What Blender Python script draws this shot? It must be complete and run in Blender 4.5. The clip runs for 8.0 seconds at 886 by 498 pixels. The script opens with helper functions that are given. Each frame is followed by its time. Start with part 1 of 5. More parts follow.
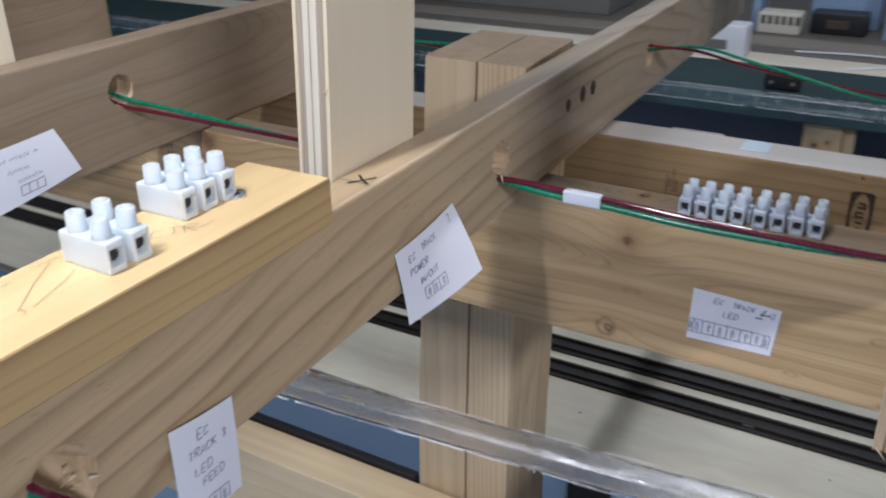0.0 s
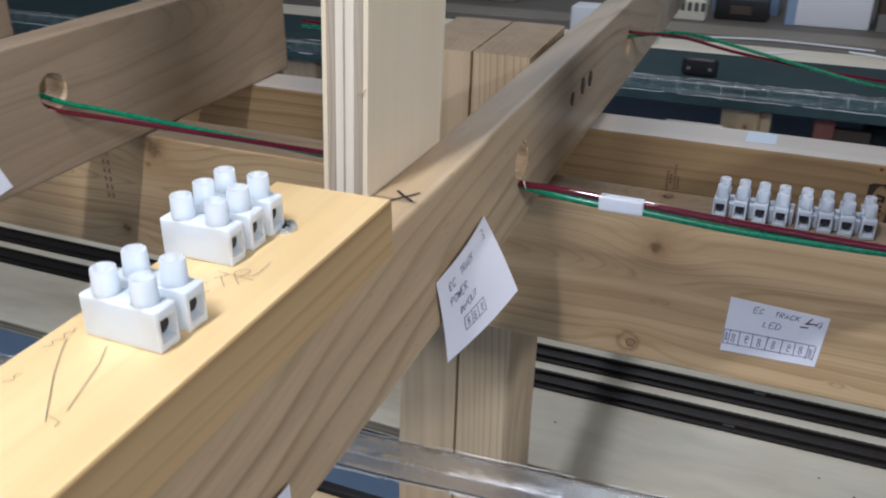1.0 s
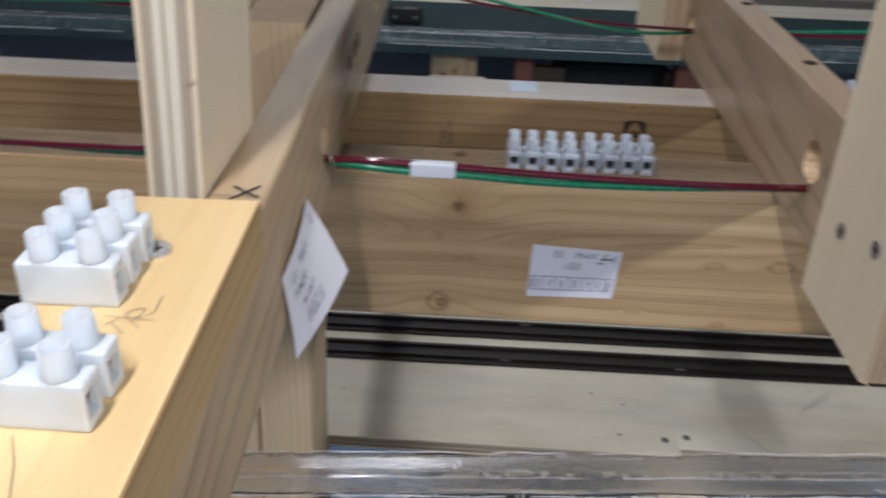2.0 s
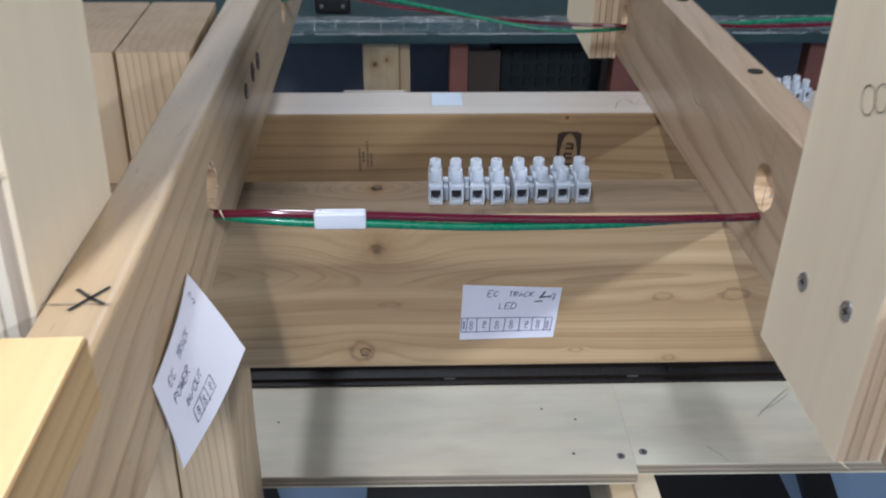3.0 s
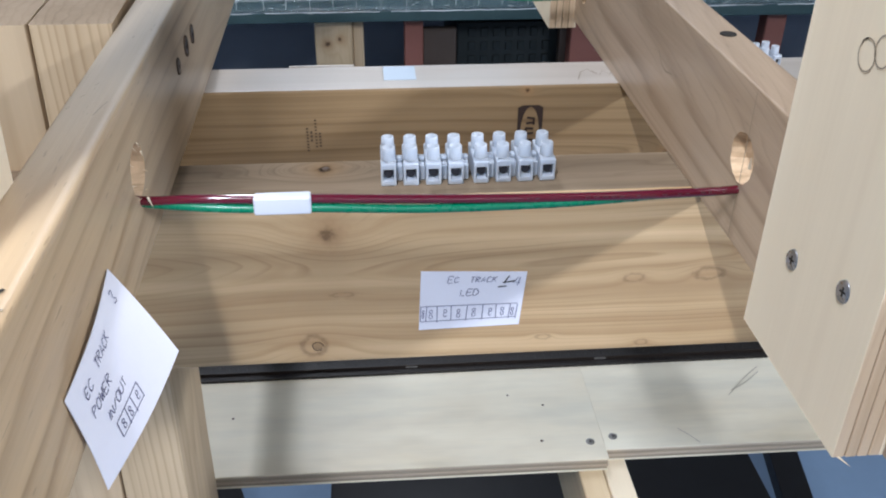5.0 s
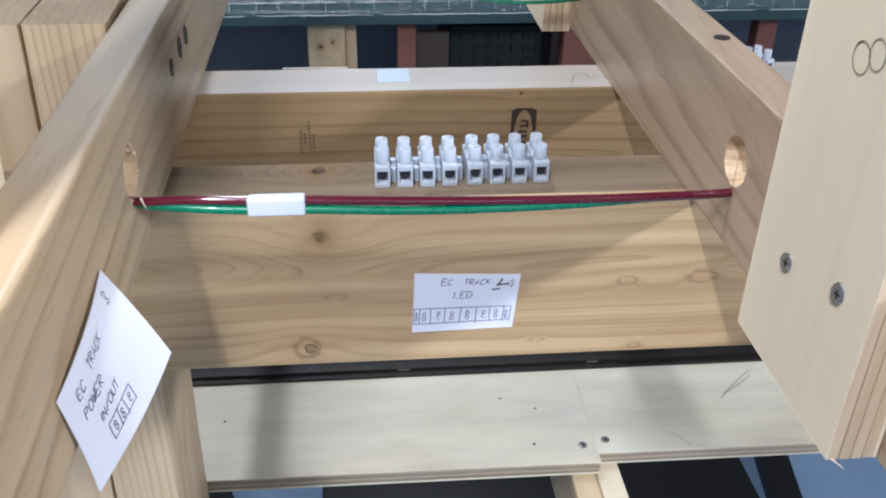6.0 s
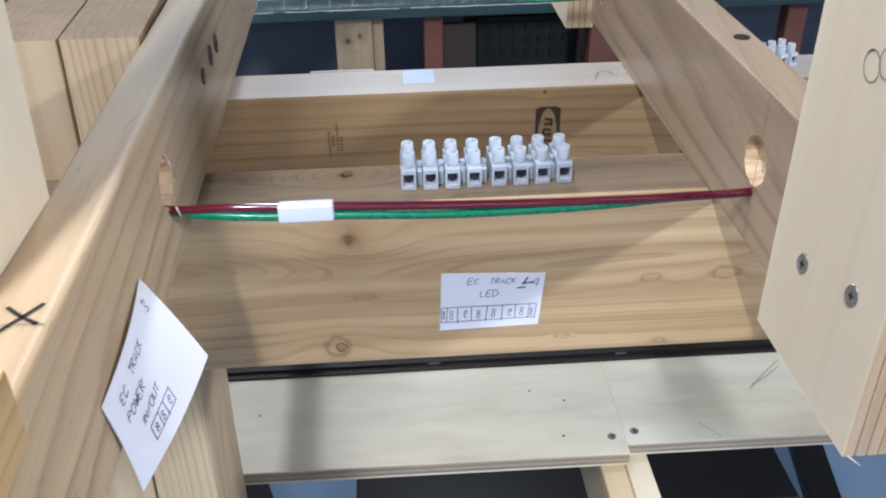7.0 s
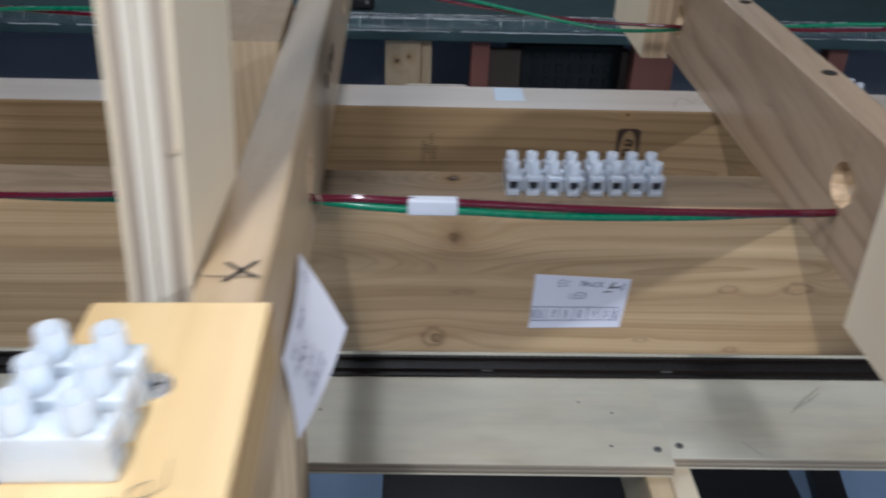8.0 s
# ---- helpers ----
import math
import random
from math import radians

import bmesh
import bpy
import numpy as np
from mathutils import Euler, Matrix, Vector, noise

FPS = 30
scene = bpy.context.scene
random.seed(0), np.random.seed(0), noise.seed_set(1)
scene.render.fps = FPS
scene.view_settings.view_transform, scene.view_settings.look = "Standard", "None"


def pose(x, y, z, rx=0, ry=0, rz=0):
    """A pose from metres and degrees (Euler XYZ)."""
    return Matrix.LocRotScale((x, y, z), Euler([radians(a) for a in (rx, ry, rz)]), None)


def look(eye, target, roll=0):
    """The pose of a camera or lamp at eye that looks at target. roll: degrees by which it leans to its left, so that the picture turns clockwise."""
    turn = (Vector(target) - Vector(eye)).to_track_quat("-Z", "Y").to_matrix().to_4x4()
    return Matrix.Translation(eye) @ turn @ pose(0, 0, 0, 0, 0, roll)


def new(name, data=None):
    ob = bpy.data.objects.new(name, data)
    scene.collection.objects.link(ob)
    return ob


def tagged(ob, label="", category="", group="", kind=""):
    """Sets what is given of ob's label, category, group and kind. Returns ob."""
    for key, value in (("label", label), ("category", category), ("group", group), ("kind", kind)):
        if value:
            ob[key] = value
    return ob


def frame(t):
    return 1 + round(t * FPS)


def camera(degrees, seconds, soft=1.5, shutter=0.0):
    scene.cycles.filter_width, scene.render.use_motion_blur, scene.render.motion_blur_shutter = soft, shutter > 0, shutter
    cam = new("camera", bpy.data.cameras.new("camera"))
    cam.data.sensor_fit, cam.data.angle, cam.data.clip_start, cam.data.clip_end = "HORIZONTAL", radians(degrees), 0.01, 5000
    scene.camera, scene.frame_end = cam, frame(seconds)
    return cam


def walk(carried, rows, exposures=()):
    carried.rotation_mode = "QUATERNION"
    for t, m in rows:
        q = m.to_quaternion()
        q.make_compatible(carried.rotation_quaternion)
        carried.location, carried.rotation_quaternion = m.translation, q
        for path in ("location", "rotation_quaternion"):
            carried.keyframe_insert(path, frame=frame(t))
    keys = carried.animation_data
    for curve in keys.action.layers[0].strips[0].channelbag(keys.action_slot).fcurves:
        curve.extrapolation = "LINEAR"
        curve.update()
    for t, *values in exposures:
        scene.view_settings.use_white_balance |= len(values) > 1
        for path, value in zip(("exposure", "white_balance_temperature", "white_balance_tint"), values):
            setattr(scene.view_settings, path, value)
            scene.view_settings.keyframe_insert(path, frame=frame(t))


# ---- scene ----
cam = camera(53.0, 8.0, soft=2.0, shutter=0.6)
PATH = [
    (0, (0.2097, -0.4612, 1.1532), (-0.7006, 1.0974, 0.2917), -0.89),
    (0.2, (0.1997, -0.4749, 1.1502), (-0.6381, 1.1258, 0.2966), -0.79),
    (0.5, (0.1741, -0.4689, 1.1448), (-0.5863, 1.1515, 0.2525), -0.05),
    (0.6, (0.1615, -0.4608, 1.1410), (-0.5667, 1.1747, 0.2507), 0.23),
    (0.8, (0.1421, -0.4461, 1.1392), (-0.5731, 1.1985, 0.2556), 0.25),
    (1, (0.123, -0.434, 1.1389), (-0.5631, 1.2242, 0.2559), 0.17),
    (1.2, (0.1095, -0.4281, 1.1340), (-0.4509, 1.2384, 0.2032), 1.65),
    (1.5, (0.0834, -0.4215, 1.1366), (-0.2017, 1.3147, 0.1856), 1.43),
    (1.7, (0.0776, -0.4259, 1.1402), (-0.0737, 1.3280, 0.1988), 1.86),
    (2, (0.0693, -0.4275, 1.1407), (0.0232, 1.3241, 0.1764), 2.19),
    (2.2, (0.075, -0.43, 1.15), (0.127, 1.3629, 0.2652), 1.31),
    (3.3, (0.0846, -0.3439, 1.139), (0.15, 1.3488, 0.0756), 0.35),
    (3.5, (0.0855, -0.3395, 1.1328), (0.1821, 1.3382, 0.0484), 1.05),
    (4, (0.0861, -0.3404, 1.1307), (0.1508, 1.3318, 0.0354), -0.54),
    (4.5, (0.0877, -0.3397, 1.1306), (0.2147, 1.353, 0.0728), -0.06),
    (6, (0.0866, -0.3393, 1.1297), (0.2536, 1.3644, 0.0955), 0.99),
    (6.5, (0.0874, -0.3372, 1.1273), (0.2834, 1.3578, 0.084), 1.65),
    (7, (0.0883, -0.3446, 1.1392), (0.1853, 1.3511, 0.0831), -1.02),
    (7.2, (0.0829, -0.3499, 1.1410), (0.2106, 1.3419, 0.0823), 0.98),
    (7.5, (0.0715, -0.3602, 1.1427), (0.2022, 1.3354, 0.0901), 2.29),
    (7.7, (0.0636, -0.3683, 1.1465), (0.1933, 1.3391, 0.1131), 2.85),
    (7.8, (0.0605, -0.3710, 1.1473), (0.1703, 1.3425, 0.1225), 2.45),
    (8, (0.0449, -0.3792, 1.147), (0.113, 1.346, 0.1376), 1.90),
]
walk(cam, [(t, look(eye, target, roll)) for t, eye, target, roll in PATH],
     [(0.0, -0.83, 6220, 12), (1.0, -0.87, 6320, 12), (2.0, -1.00, 6600, 13), (2.2, -0.97, 6560, 13), (3.3, -0.43, 6120, 11), (4.0, -0.33, 6120, 11), (4.5, -0.22, 6120, 11), (6.5, -0.10, 6100, 11), (7.0, -0.14, 6120, 11), (7.5, -0.36, 6150, 11), (8.0, -0.88, 6200, 11)])

# ---- light ----
world = bpy.data.worlds.new("room_air")
world.use_nodes = True
scene.world = world
world.node_tree.nodes["Background"].inputs[0].default_value = (0.9, 0.95, 1.0, 1)
world.node_tree.nodes["Background"].inputs[1].default_value = 0.03
scene.view_settings.exposure = 0.0

LAMPS = [  # name, pose, size x, size y, watts, colour; the tubes run along y
    ("tube_light", pose(-0.099, 1.1, 2.19), 0.06, 0.6, 12.5, (0.95, 0.98, 1.05)),
    ("tube_light_front", pose(-0.066, -0.55, 1.66), 0.022, 0.30, 9.8, (0.95, 0.98, 1.05)),
    ("tube_light_right", pose(2.35, -1.9, 2.2, 0, 59, 0), 0.17, 0.7, 82.0, (0.94, 0.98, 1.06)),
    ("tube_light_left", pose(-2.3, 0.0, 2.2, 0, -59, 0), 0.10, 0.9, 18.0, (0.94, 0.98, 1.06)),
    # next lamp is added low frontal fill, in place of room bounce
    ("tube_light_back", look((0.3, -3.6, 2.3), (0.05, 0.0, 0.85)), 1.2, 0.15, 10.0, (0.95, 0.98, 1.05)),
    ("tube_light_far", look((0.0, 3.0, 2.3), (0.0, 1.2, 0.7)), 2.6, 0.9, 15.0, (0.80, 0.91, 1.0)),
]
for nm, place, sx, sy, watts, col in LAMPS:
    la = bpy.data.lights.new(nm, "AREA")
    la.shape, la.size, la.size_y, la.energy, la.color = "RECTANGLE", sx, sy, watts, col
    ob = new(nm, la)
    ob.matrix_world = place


# ---- materials ----
def nodes_of(name):
    m = bpy.data.materials.new(name)
    m.use_nodes = True
    nt = m.node_tree
    nt.nodes.clear()
    out = nt.nodes.new("ShaderNodeOutputMaterial")
    bsdf = nt.nodes.new("ShaderNodeBsdfPrincipled")
    nt.links.new(bsdf.outputs[0], out.inputs[0])
    return m, nt, bsdf


def math_node(nt, op, a, b=None, c=None):
    n = nt.nodes.new("ShaderNodeMath")
    n.operation = op
    for k, v in enumerate((a, b, c)):
        if v is None:
            continue
        if isinstance(v, (int, float)):
            n.inputs[k].default_value = v
        else:
            nt.links.new(v, n.inputs[k])
    return n.outputs[0]


def vec_node(nt, op, a, b=None):
    n = nt.nodes.new("ShaderNodeVectorMath")
    n.operation = op
    for k, v in enumerate((a, b)):
        if v is None:
            continue
        if isinstance(v, (tuple, list)):
            n.inputs[k].default_value = v
        else:
            nt.links.new(v, n.inputs[k])
    return n.outputs["Value"] if op in ("LENGTH", "DISTANCE", "DOT_PRODUCT") else n.outputs[0]


def noise_node(nt, vec, scale, detail=3.0, rough=0.55):
    n = nt.nodes.new("ShaderNodeTexNoise")
    n.inputs["Scale"].default_value = scale
    n.inputs["Detail"].default_value = detail
    n.inputs["Roughness"].default_value = rough
    nt.links.new(vec, n.inputs["Vector"])
    return n.outputs[0]


def ramp_node(nt, fac, stops):
    n = nt.nodes.new("ShaderNodeValToRGB")
    while len(n.color_ramp.elements) < len(stops):
        n.color_ramp.elements.new(0.5)
    for e, (p, c) in zip(n.color_ramp.elements, stops):
        e.position, e.color = p, (*c, 1)
    nt.links.new(fac, n.inputs[0])
    return n.outputs[0]


def mix_node(nt, fac, a, b, mode="MIX"):
    n = nt.nodes.new("ShaderNodeMix")
    n.data_type, n.blend_type = "RGBA", mode
    for k, v in ((0, fac), (6, a), (7, b)):
        if isinstance(v, (int, float)):
            n.inputs[k].default_value = v
        elif isinstance(v, (tuple, list)):
            n.inputs[k].default_value = (*v[:3], 1)
        else:
            nt.links.new(v, n.inputs[k])
    return n.outputs[2]


def wood(name, light, dark, ring=0.0045, pith=(0.012, -0.05), knots=(), contrast=0.55, gloss=0.5, blotch=0.5, wander=0.012, streaks=0.45, slope=0.03, coat=0.0, smudge=None, cool_drift=None, fine=0.0, flecks=0.0, streak_scale=(1.6, 70.0, 70.0), knot_tone=1.0, spec=0.4, knot_dark=(0.10, 0.055, 0.025)):
    """Sawn lumber, grain along the local x axis. knots: local place and radius, and for a peg knot its stretch along the grain and its strength."""
    m, nt, bsdf = nodes_of(name)
    tc = nt.nodes.new("ShaderNodeTexCoord").outputs["Object"]
    info = nt.nodes.new("ShaderNodeObjectInfo").outputs["Random"]
    shift = nt.nodes.new("ShaderNodeCombineXYZ")
    nt.links.new(math_node(nt, "MULTIPLY", info, 17.0), shift.inputs[0])
    nt.links.new(math_node(nt, "MULTIPLY", info, 5.3), shift.inputs[1])
    p = vec_node(nt, "ADD", tc, shift.outputs[0])
    slow = noise_node(nt, vec_node(nt, "MULTIPLY", p, (2.2, 9.0, 9.0)), 1.0, 2.0)
    mid = noise_node(nt, vec_node(nt, "MULTIPLY", p, (9.0, 40.0, 40.0)), 1.0, 2.0)
    sep = nt.nodes.new("ShaderNodeSeparateXYZ")
    nt.links.new(tc, sep.inputs[0])
    dy = math_node(nt, "SUBTRACT", math_node(nt, "MULTIPLY_ADD", slow, wander * 4, sep.outputs[1]), pith[0] + wander * 2)
    dz = math_node(nt, "SUBTRACT", math_node(nt, "MULTIPLY_ADD", mid, 0.004, sep.outputs[2]), pith[1])
    dy = math_node(nt, "MULTIPLY_ADD", sep.outputs[0], slope, dy)
    radius = math_node(nt, "SQRT", math_node(nt, "ADD", math_node(nt, "MULTIPLY", dy, dy), math_node(nt, "MULTIPLY", dz, dz)))
    core = rim = None
    for (kx, ky, kz, kr, *peg) in knots:
        d = vec_node(nt, "LENGTH", vec_node(nt, "MULTIPLY", vec_node(nt, "SUBTRACT", tc, (kx, ky, kz)), (0.45, 1.0, 1.0)))
        w = math_node(nt, "DIVIDE", 1.0, math_node(nt, "ADD", 1.0, math_node(nt, "POWER", math_node(nt, "DIVIDE", d, kr * 1.9), 4.0)))
        radius = math_node(nt, "MULTIPLY_ADD", w, kr * 1.4, radius)
        d2 = vec_node(nt, "LENGTH", vec_node(nt, "MULTIPLY", vec_node(nt, "SUBTRACT", tc, (kx, ky, kz)), (1.0 / (peg[0] if peg else 1.0), 1.0, 1.0)))
        d2 = math_node(nt, "ADD", d2, math_node(nt, "MULTIPLY", math_node(nt, "SUBTRACT", noise_node(nt, tc, 0.9 / kr, 3.0), 0.5), kr * (0.8 if peg else 1.3)))
        d2 = math_node(nt, "MAXIMUM", d2, 0.0)
        c = math_node(nt, "DIVIDE", peg[1] if peg else 1.0, math_node(nt, "ADD", 1.0, math_node(nt, "POWER", math_node(nt, "DIVIDE", d2, kr * 1.5), 3.0)))
        core = c if core is None else math_node(nt, "MAXIMUM", core, c)
        if peg:  # a knot that shows as a dark outline round a paler middle
            off = math_node(nt, "ABSOLUTE", math_node(nt, "SUBTRACT", d2, kr))
            ring_of = math_node(nt, "DIVIDE", peg[1], math_node(nt, "ADD", 1.0, math_node(nt, "POWER", math_node(nt, "DIVIDE", off, kr * 0.22), 4.0)))
        else:
            ring_of = math_node(nt, "DIVIDE", 1.0, math_node(nt, "ADD", 1.0, math_node(nt, "POWER", math_node(nt, "DIVIDE", d2, kr * 0.5), 4.0)))
        rim = ring_of if rim is None else math_node(nt, "MAXIMUM", rim, ring_of)
    uneven = noise_node(nt, vec_node(nt, "MULTIPLY", p, (1.2, 55.0, 55.0)), 1.0, 2.0)
    cyc = math_node(nt, "FRACT", math_node(nt, "MULTIPLY_ADD", uneven, 1.6, math_node(nt, "DIVIDE", radius, ring)))
    late = ramp_node(nt, cyc, [(0.0, (0.05,) * 3), (0.52, (0.16,) * 3), (0.82, (1.0,) * 3), (0.92, (0.22,) * 3), (1.0, (0.05,) * 3)])
    bold = ramp_node(nt, noise_node(nt, vec_node(nt, "MULTIPLY", p, (3.0, 26.0, 26.0)), 1.0, 2.0), [(0.30, (0.25,) * 3), (0.70, (1.0,) * 3)])
    strength = math_node(nt, "MULTIPLY", late, math_node(nt, "MULTIPLY", bold, contrast * 1.45))
    fibre = noise_node(nt, vec_node(nt, "MULTIPLY", p, (14.0, 900.0, 900.0)), 1.0, 3.0, 0.7)
    base = mix_node(nt, strength, light, dark)
    base = mix_node(nt, math_node(nt, "MULTIPLY", fibre, 0.16), base, [c * 0.78 for c in dark])
    if fine:  # thin sharp latewood lines between the broad bands
        thin = math_node(nt, "FRACT", math_node(nt, "MULTIPLY_ADD", uneven, 2.3, math_node(nt, "DIVIDE", radius, ring * 0.29)))
        thin = ramp_node(nt, thin, [(0.0, (0.0,) * 3), (0.62, (0.06,) * 3), (0.86, (1.0,) * 3), (0.93, (0.0,) * 3)])
        some = ramp_node(nt, noise_node(nt, vec_node(nt, "MULTIPLY", p, (4.0, 60.0, 60.0)), 1.0, 2.0), [(0.36, (0.0,) * 3), (0.62, (1.0,) * 3)])
        base = mix_node(nt, math_node(nt, "MULTIPLY", math_node(nt, "MULTIPLY", thin, some), fine), base, [c * 0.85 for c in dark])
    if flecks:  # short dark pitch pockets
        pit = ramp_node(nt, noise_node(nt, vec_node(nt, "MULTIPLY", p, (90.0, 700.0, 700.0)), 1.0, 1.0), [(0.715, (0.0,) * 3), (0.755, (1.0,) * 3)])
        base = mix_node(nt, math_node(nt, "MULTIPLY", pit, flecks), base, [c * 0.35 for c in dark])
    streak = noise_node(nt, vec_node(nt, "MULTIPLY", p, streak_scale), 1.0, 3.0, 0.6)
    smear = ramp_node(nt, streak, [(0.42, (0.0,) * 3), (0.74, (1.0,) * 3)])
    base = mix_node(nt, math_node(nt, "MULTIPLY", smear, streaks), base, smudge or [c * 0.82 for c in dark])
    stain = noise_node(nt, vec_node(nt, "MULTIPLY", p, (5.0, 11.0, 11.0)), 1.0, 4.0)
    tone = ramp_node(nt, stain, [(0.28, (1.06, 1.08, 1.10)), (0.50, (1.0, 0.98, 0.96)), (0.74, (0.80, 0.74, 0.65))])
    base = mix_node(nt, blotch, base, tone, "MULTIPLY")
    if cool_drift:  # cool far light on the board's far end, multiplied into its colour
        span = nt.nodes.new("ShaderNodeMapRange")
        span.interpolation_type = "SMOOTHSTEP"
        span.inputs[1].default_value, span.inputs[2].default_value = cool_drift[0], cool_drift[1]
        nt.links.new(math_node(nt, "MULTIPLY_ADD", stain, 0.16, sep.outputs[0]), span.inputs[0])
        base = mix_node(nt, span.outputs[0], base, cool_drift[2], "MULTIPLY")
    if core is not None:
        swirl = noise_node(nt, tc, 420.0, 2.0)
        kc = mix_node(nt, swirl, [c * knot_tone for c in (0.34, 0.19, 0.085)], [c * knot_tone for c in (0.50, 0.31, 0.15)])
        base = mix_node(nt, math_node(nt, "MULTIPLY", core, 0.75), base, kc)
        base = mix_node(nt, math_node(nt, "MULTIPLY", math_node(nt, "MULTIPLY", rim, swirl), 2.0), base, knot_dark)
    nt.links.new(base, bsdf.inputs["Base Color"])
    nt.links.new(math_node(nt, "MULTIPLY_ADD", fibre, 0.25, gloss - 0.1), bsdf.inputs["Roughness"])
    bsdf.inputs["Specular IOR Level"].default_value = spec
    bsdf.inputs["Coat Weight"].default_value = coat
    bsdf.inputs["Coat Roughness"].default_value = 0.32
    bump = nt.nodes.new("ShaderNodeBump")
    bump.inputs["Strength"].default_value = 0.15
    bump.inputs["Distance"].default_value = 0.0006
    nt.links.new(math_node(nt, "ADD", fibre, math_node(nt, "MULTIPLY", late, 0.4)), bump.inputs["Height"])
    nt.links.new(bump.outputs[0], bsdf.inputs["Normal"])
    return m


def plain(name, col, rough=0.5, metal=0.0, vary=0.12, scale=60.0, bump=0.0, trans=0.0, sss=0.0, coat=0.0, ior=1.45):
    """Paint, plastic, metal or paper with two scales of slight variation."""
    m, nt, bsdf = nodes_of(name)
    tc = nt.nodes.new("ShaderNodeTexCoord").outputs["Object"]
    big, fine = noise_node(nt, tc, scale, 4.0), noise_node(nt, tc, scale * 14, 2.0)
    f = math_node(nt, "MULTIPLY", math_node(nt, "ADD", big, math_node(nt, "MULTIPLY", fine, 0.5)), vary * 1.4)
    nt.links.new(mix_node(nt, f, col, [c * 0.55 for c in col]), bsdf.inputs["Base Color"])
    nt.links.new(math_node(nt, "MULTIPLY_ADD", big, 0.2, rough - 0.1), bsdf.inputs["Roughness"])
    bsdf.inputs["Metallic"].default_value = metal
    bsdf.inputs["IOR"].default_value = ior
    bsdf.inputs["Transmission Weight"].default_value = trans
    bsdf.inputs["Subsurface Weight"].default_value = sss
    bsdf.inputs["Subsurface Radius"].default_value = (0.9, 0.95, 1.0)
    bsdf.inputs["Subsurface Scale"].default_value = 0.0035
    bsdf.inputs["Coat Weight"].default_value = coat
    if bump:
        b = nt.nodes.new("ShaderNodeBump")
        b.inputs["Strength"].default_value = 0.4
        b.inputs["Distance"].default_value = bump
        nt.links.new(math_node(nt, "ADD", big, math_node(nt, "MULTIPLY", fine, 0.4)), b.inputs["Height"])
        nt.links.new(b.outputs[0], bsdf.inputs["Normal"])
    return m


SPRUCE, SPRUCE_DARK = (0.67, 0.475, 0.265), (0.42, 0.255, 0.115)
M_GIRDER = wood("spruce_girder", SPRUCE, SPRUCE_DARK, ring=0.0075, pith=(-0.03, 0.012), wander=0.016, contrast=0.58, streaks=0.75, blotch=1.0, fine=0.6, knot_dark=(0.19, 0.11, 0.05),
                knots=((0.066, -0.019, 0.0275, 0.0060), (0.056, -0.019, -0.0340, 0.0055, 1.0, 0.5), (0.066, 0.010, 0.0445, 0.0035),
                       (0.207, -0.019, -0.0025, 0.0022, 2.0, 0.35), (0.243, -0.019, -0.0015, 0.0030, 2.2, 0.45), (0.166, -0.019, -0.0345, 0.0014, 2.4, 0.3), (0.215, -0.019, -0.0405, 0.0016, 1.8, 0.35),
                       (0.071, -0.019, -0.0055, 0.0012, 4.0, 0.3), (-0.261, -0.019, 0.037, 0.0125), (-0.267, -0.019, 0.0245, 0.0035), (-0.294, -0.019, -0.0265, 0.005)))
# browner spruce, darkened further in its colour for shade between the girders
M_BACK = wood("spruce_back_girder_shaded", (0.34, 0.235, 0.125), (0.20, 0.125, 0.06), ring=0.009, pith=(-0.025, -0.01), wander=0.014, contrast=0.6, gloss=0.5, coat=0.1, fine=0.5, spec=0.2,
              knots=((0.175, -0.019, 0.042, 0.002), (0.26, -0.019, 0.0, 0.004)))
# close-lined sawn edge, its colour darkened for shade on the girder's top
M_EDGE_SHADED = wood("girder_sawn_edge_shaded", (0.30, 0.225, 0.15), (0.17, 0.12, 0.075), ring=0.0026, pith=(-0.02, -0.3), wander=0.004, contrast=0.6, streaks=0.5, gloss=0.8, fine=0.5, knot_tone=0.6, spec=0.1, knot_dark=(0.03, 0.018, 0.010),
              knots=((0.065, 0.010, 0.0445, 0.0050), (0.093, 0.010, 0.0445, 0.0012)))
# planed edge, its colour paled for the cool sheen on the girder's top
M_EDGE_PALE = wood("planed_edge_with_sheen", (0.60, 0.55, 0.49), (0.46, 0.39, 0.32), ring=0.004, pith=(-0.02, -0.3), wander=0.005, contrast=0.3, streaks=0.3, gloss=0.34, coat=0.5)
M_JOIST = wood("pine_joist", (0.64, 0.465, 0.275), (0.37, 0.24, 0.125), ring=0.0125, pith=(-0.02, -0.06), wander=0.030, contrast=0.8, gloss=0.36, streaks=0.45, slope=0.24, coat=0.2, fine=0.2, flecks=0.35, smudge=(0.38, 0.275, 0.175), cool_drift=(-0.18, 0.10, (0.76, 0.85, 1.02)))
M_JOIST_WARM = wood("fir_joist", (0.50, 0.375, 0.26), (0.30, 0.205, 0.13), ring=0.0125, pith=(-0.03, 0.05), wander=0.026, contrast=0.7, gloss=0.36, streaks=0.3, slope=0.22, coat=0.2, fine=0.3, flecks=0.25)
M_JOIST_BROWN = wood("brown_pine_joist", (0.37, 0.275, 0.185), (0.22, 0.15, 0.09), ring=0.012, pith=(-0.03, 0.05), wander=0.026, contrast=0.38, slope=0.15, streaks=0.3, fine=0.4, flecks=0.3)
# yellow pine top, its colour raised to carry the strong light on it
M_CLEAT = wood("yellow_pine_cleat_lit", (0.92, 0.685, 0.36), (0.74, 0.48, 0.21), ring=0.016, pith=(-0.02, -0.05), contrast=0.3, gloss=0.34, blotch=0.6)
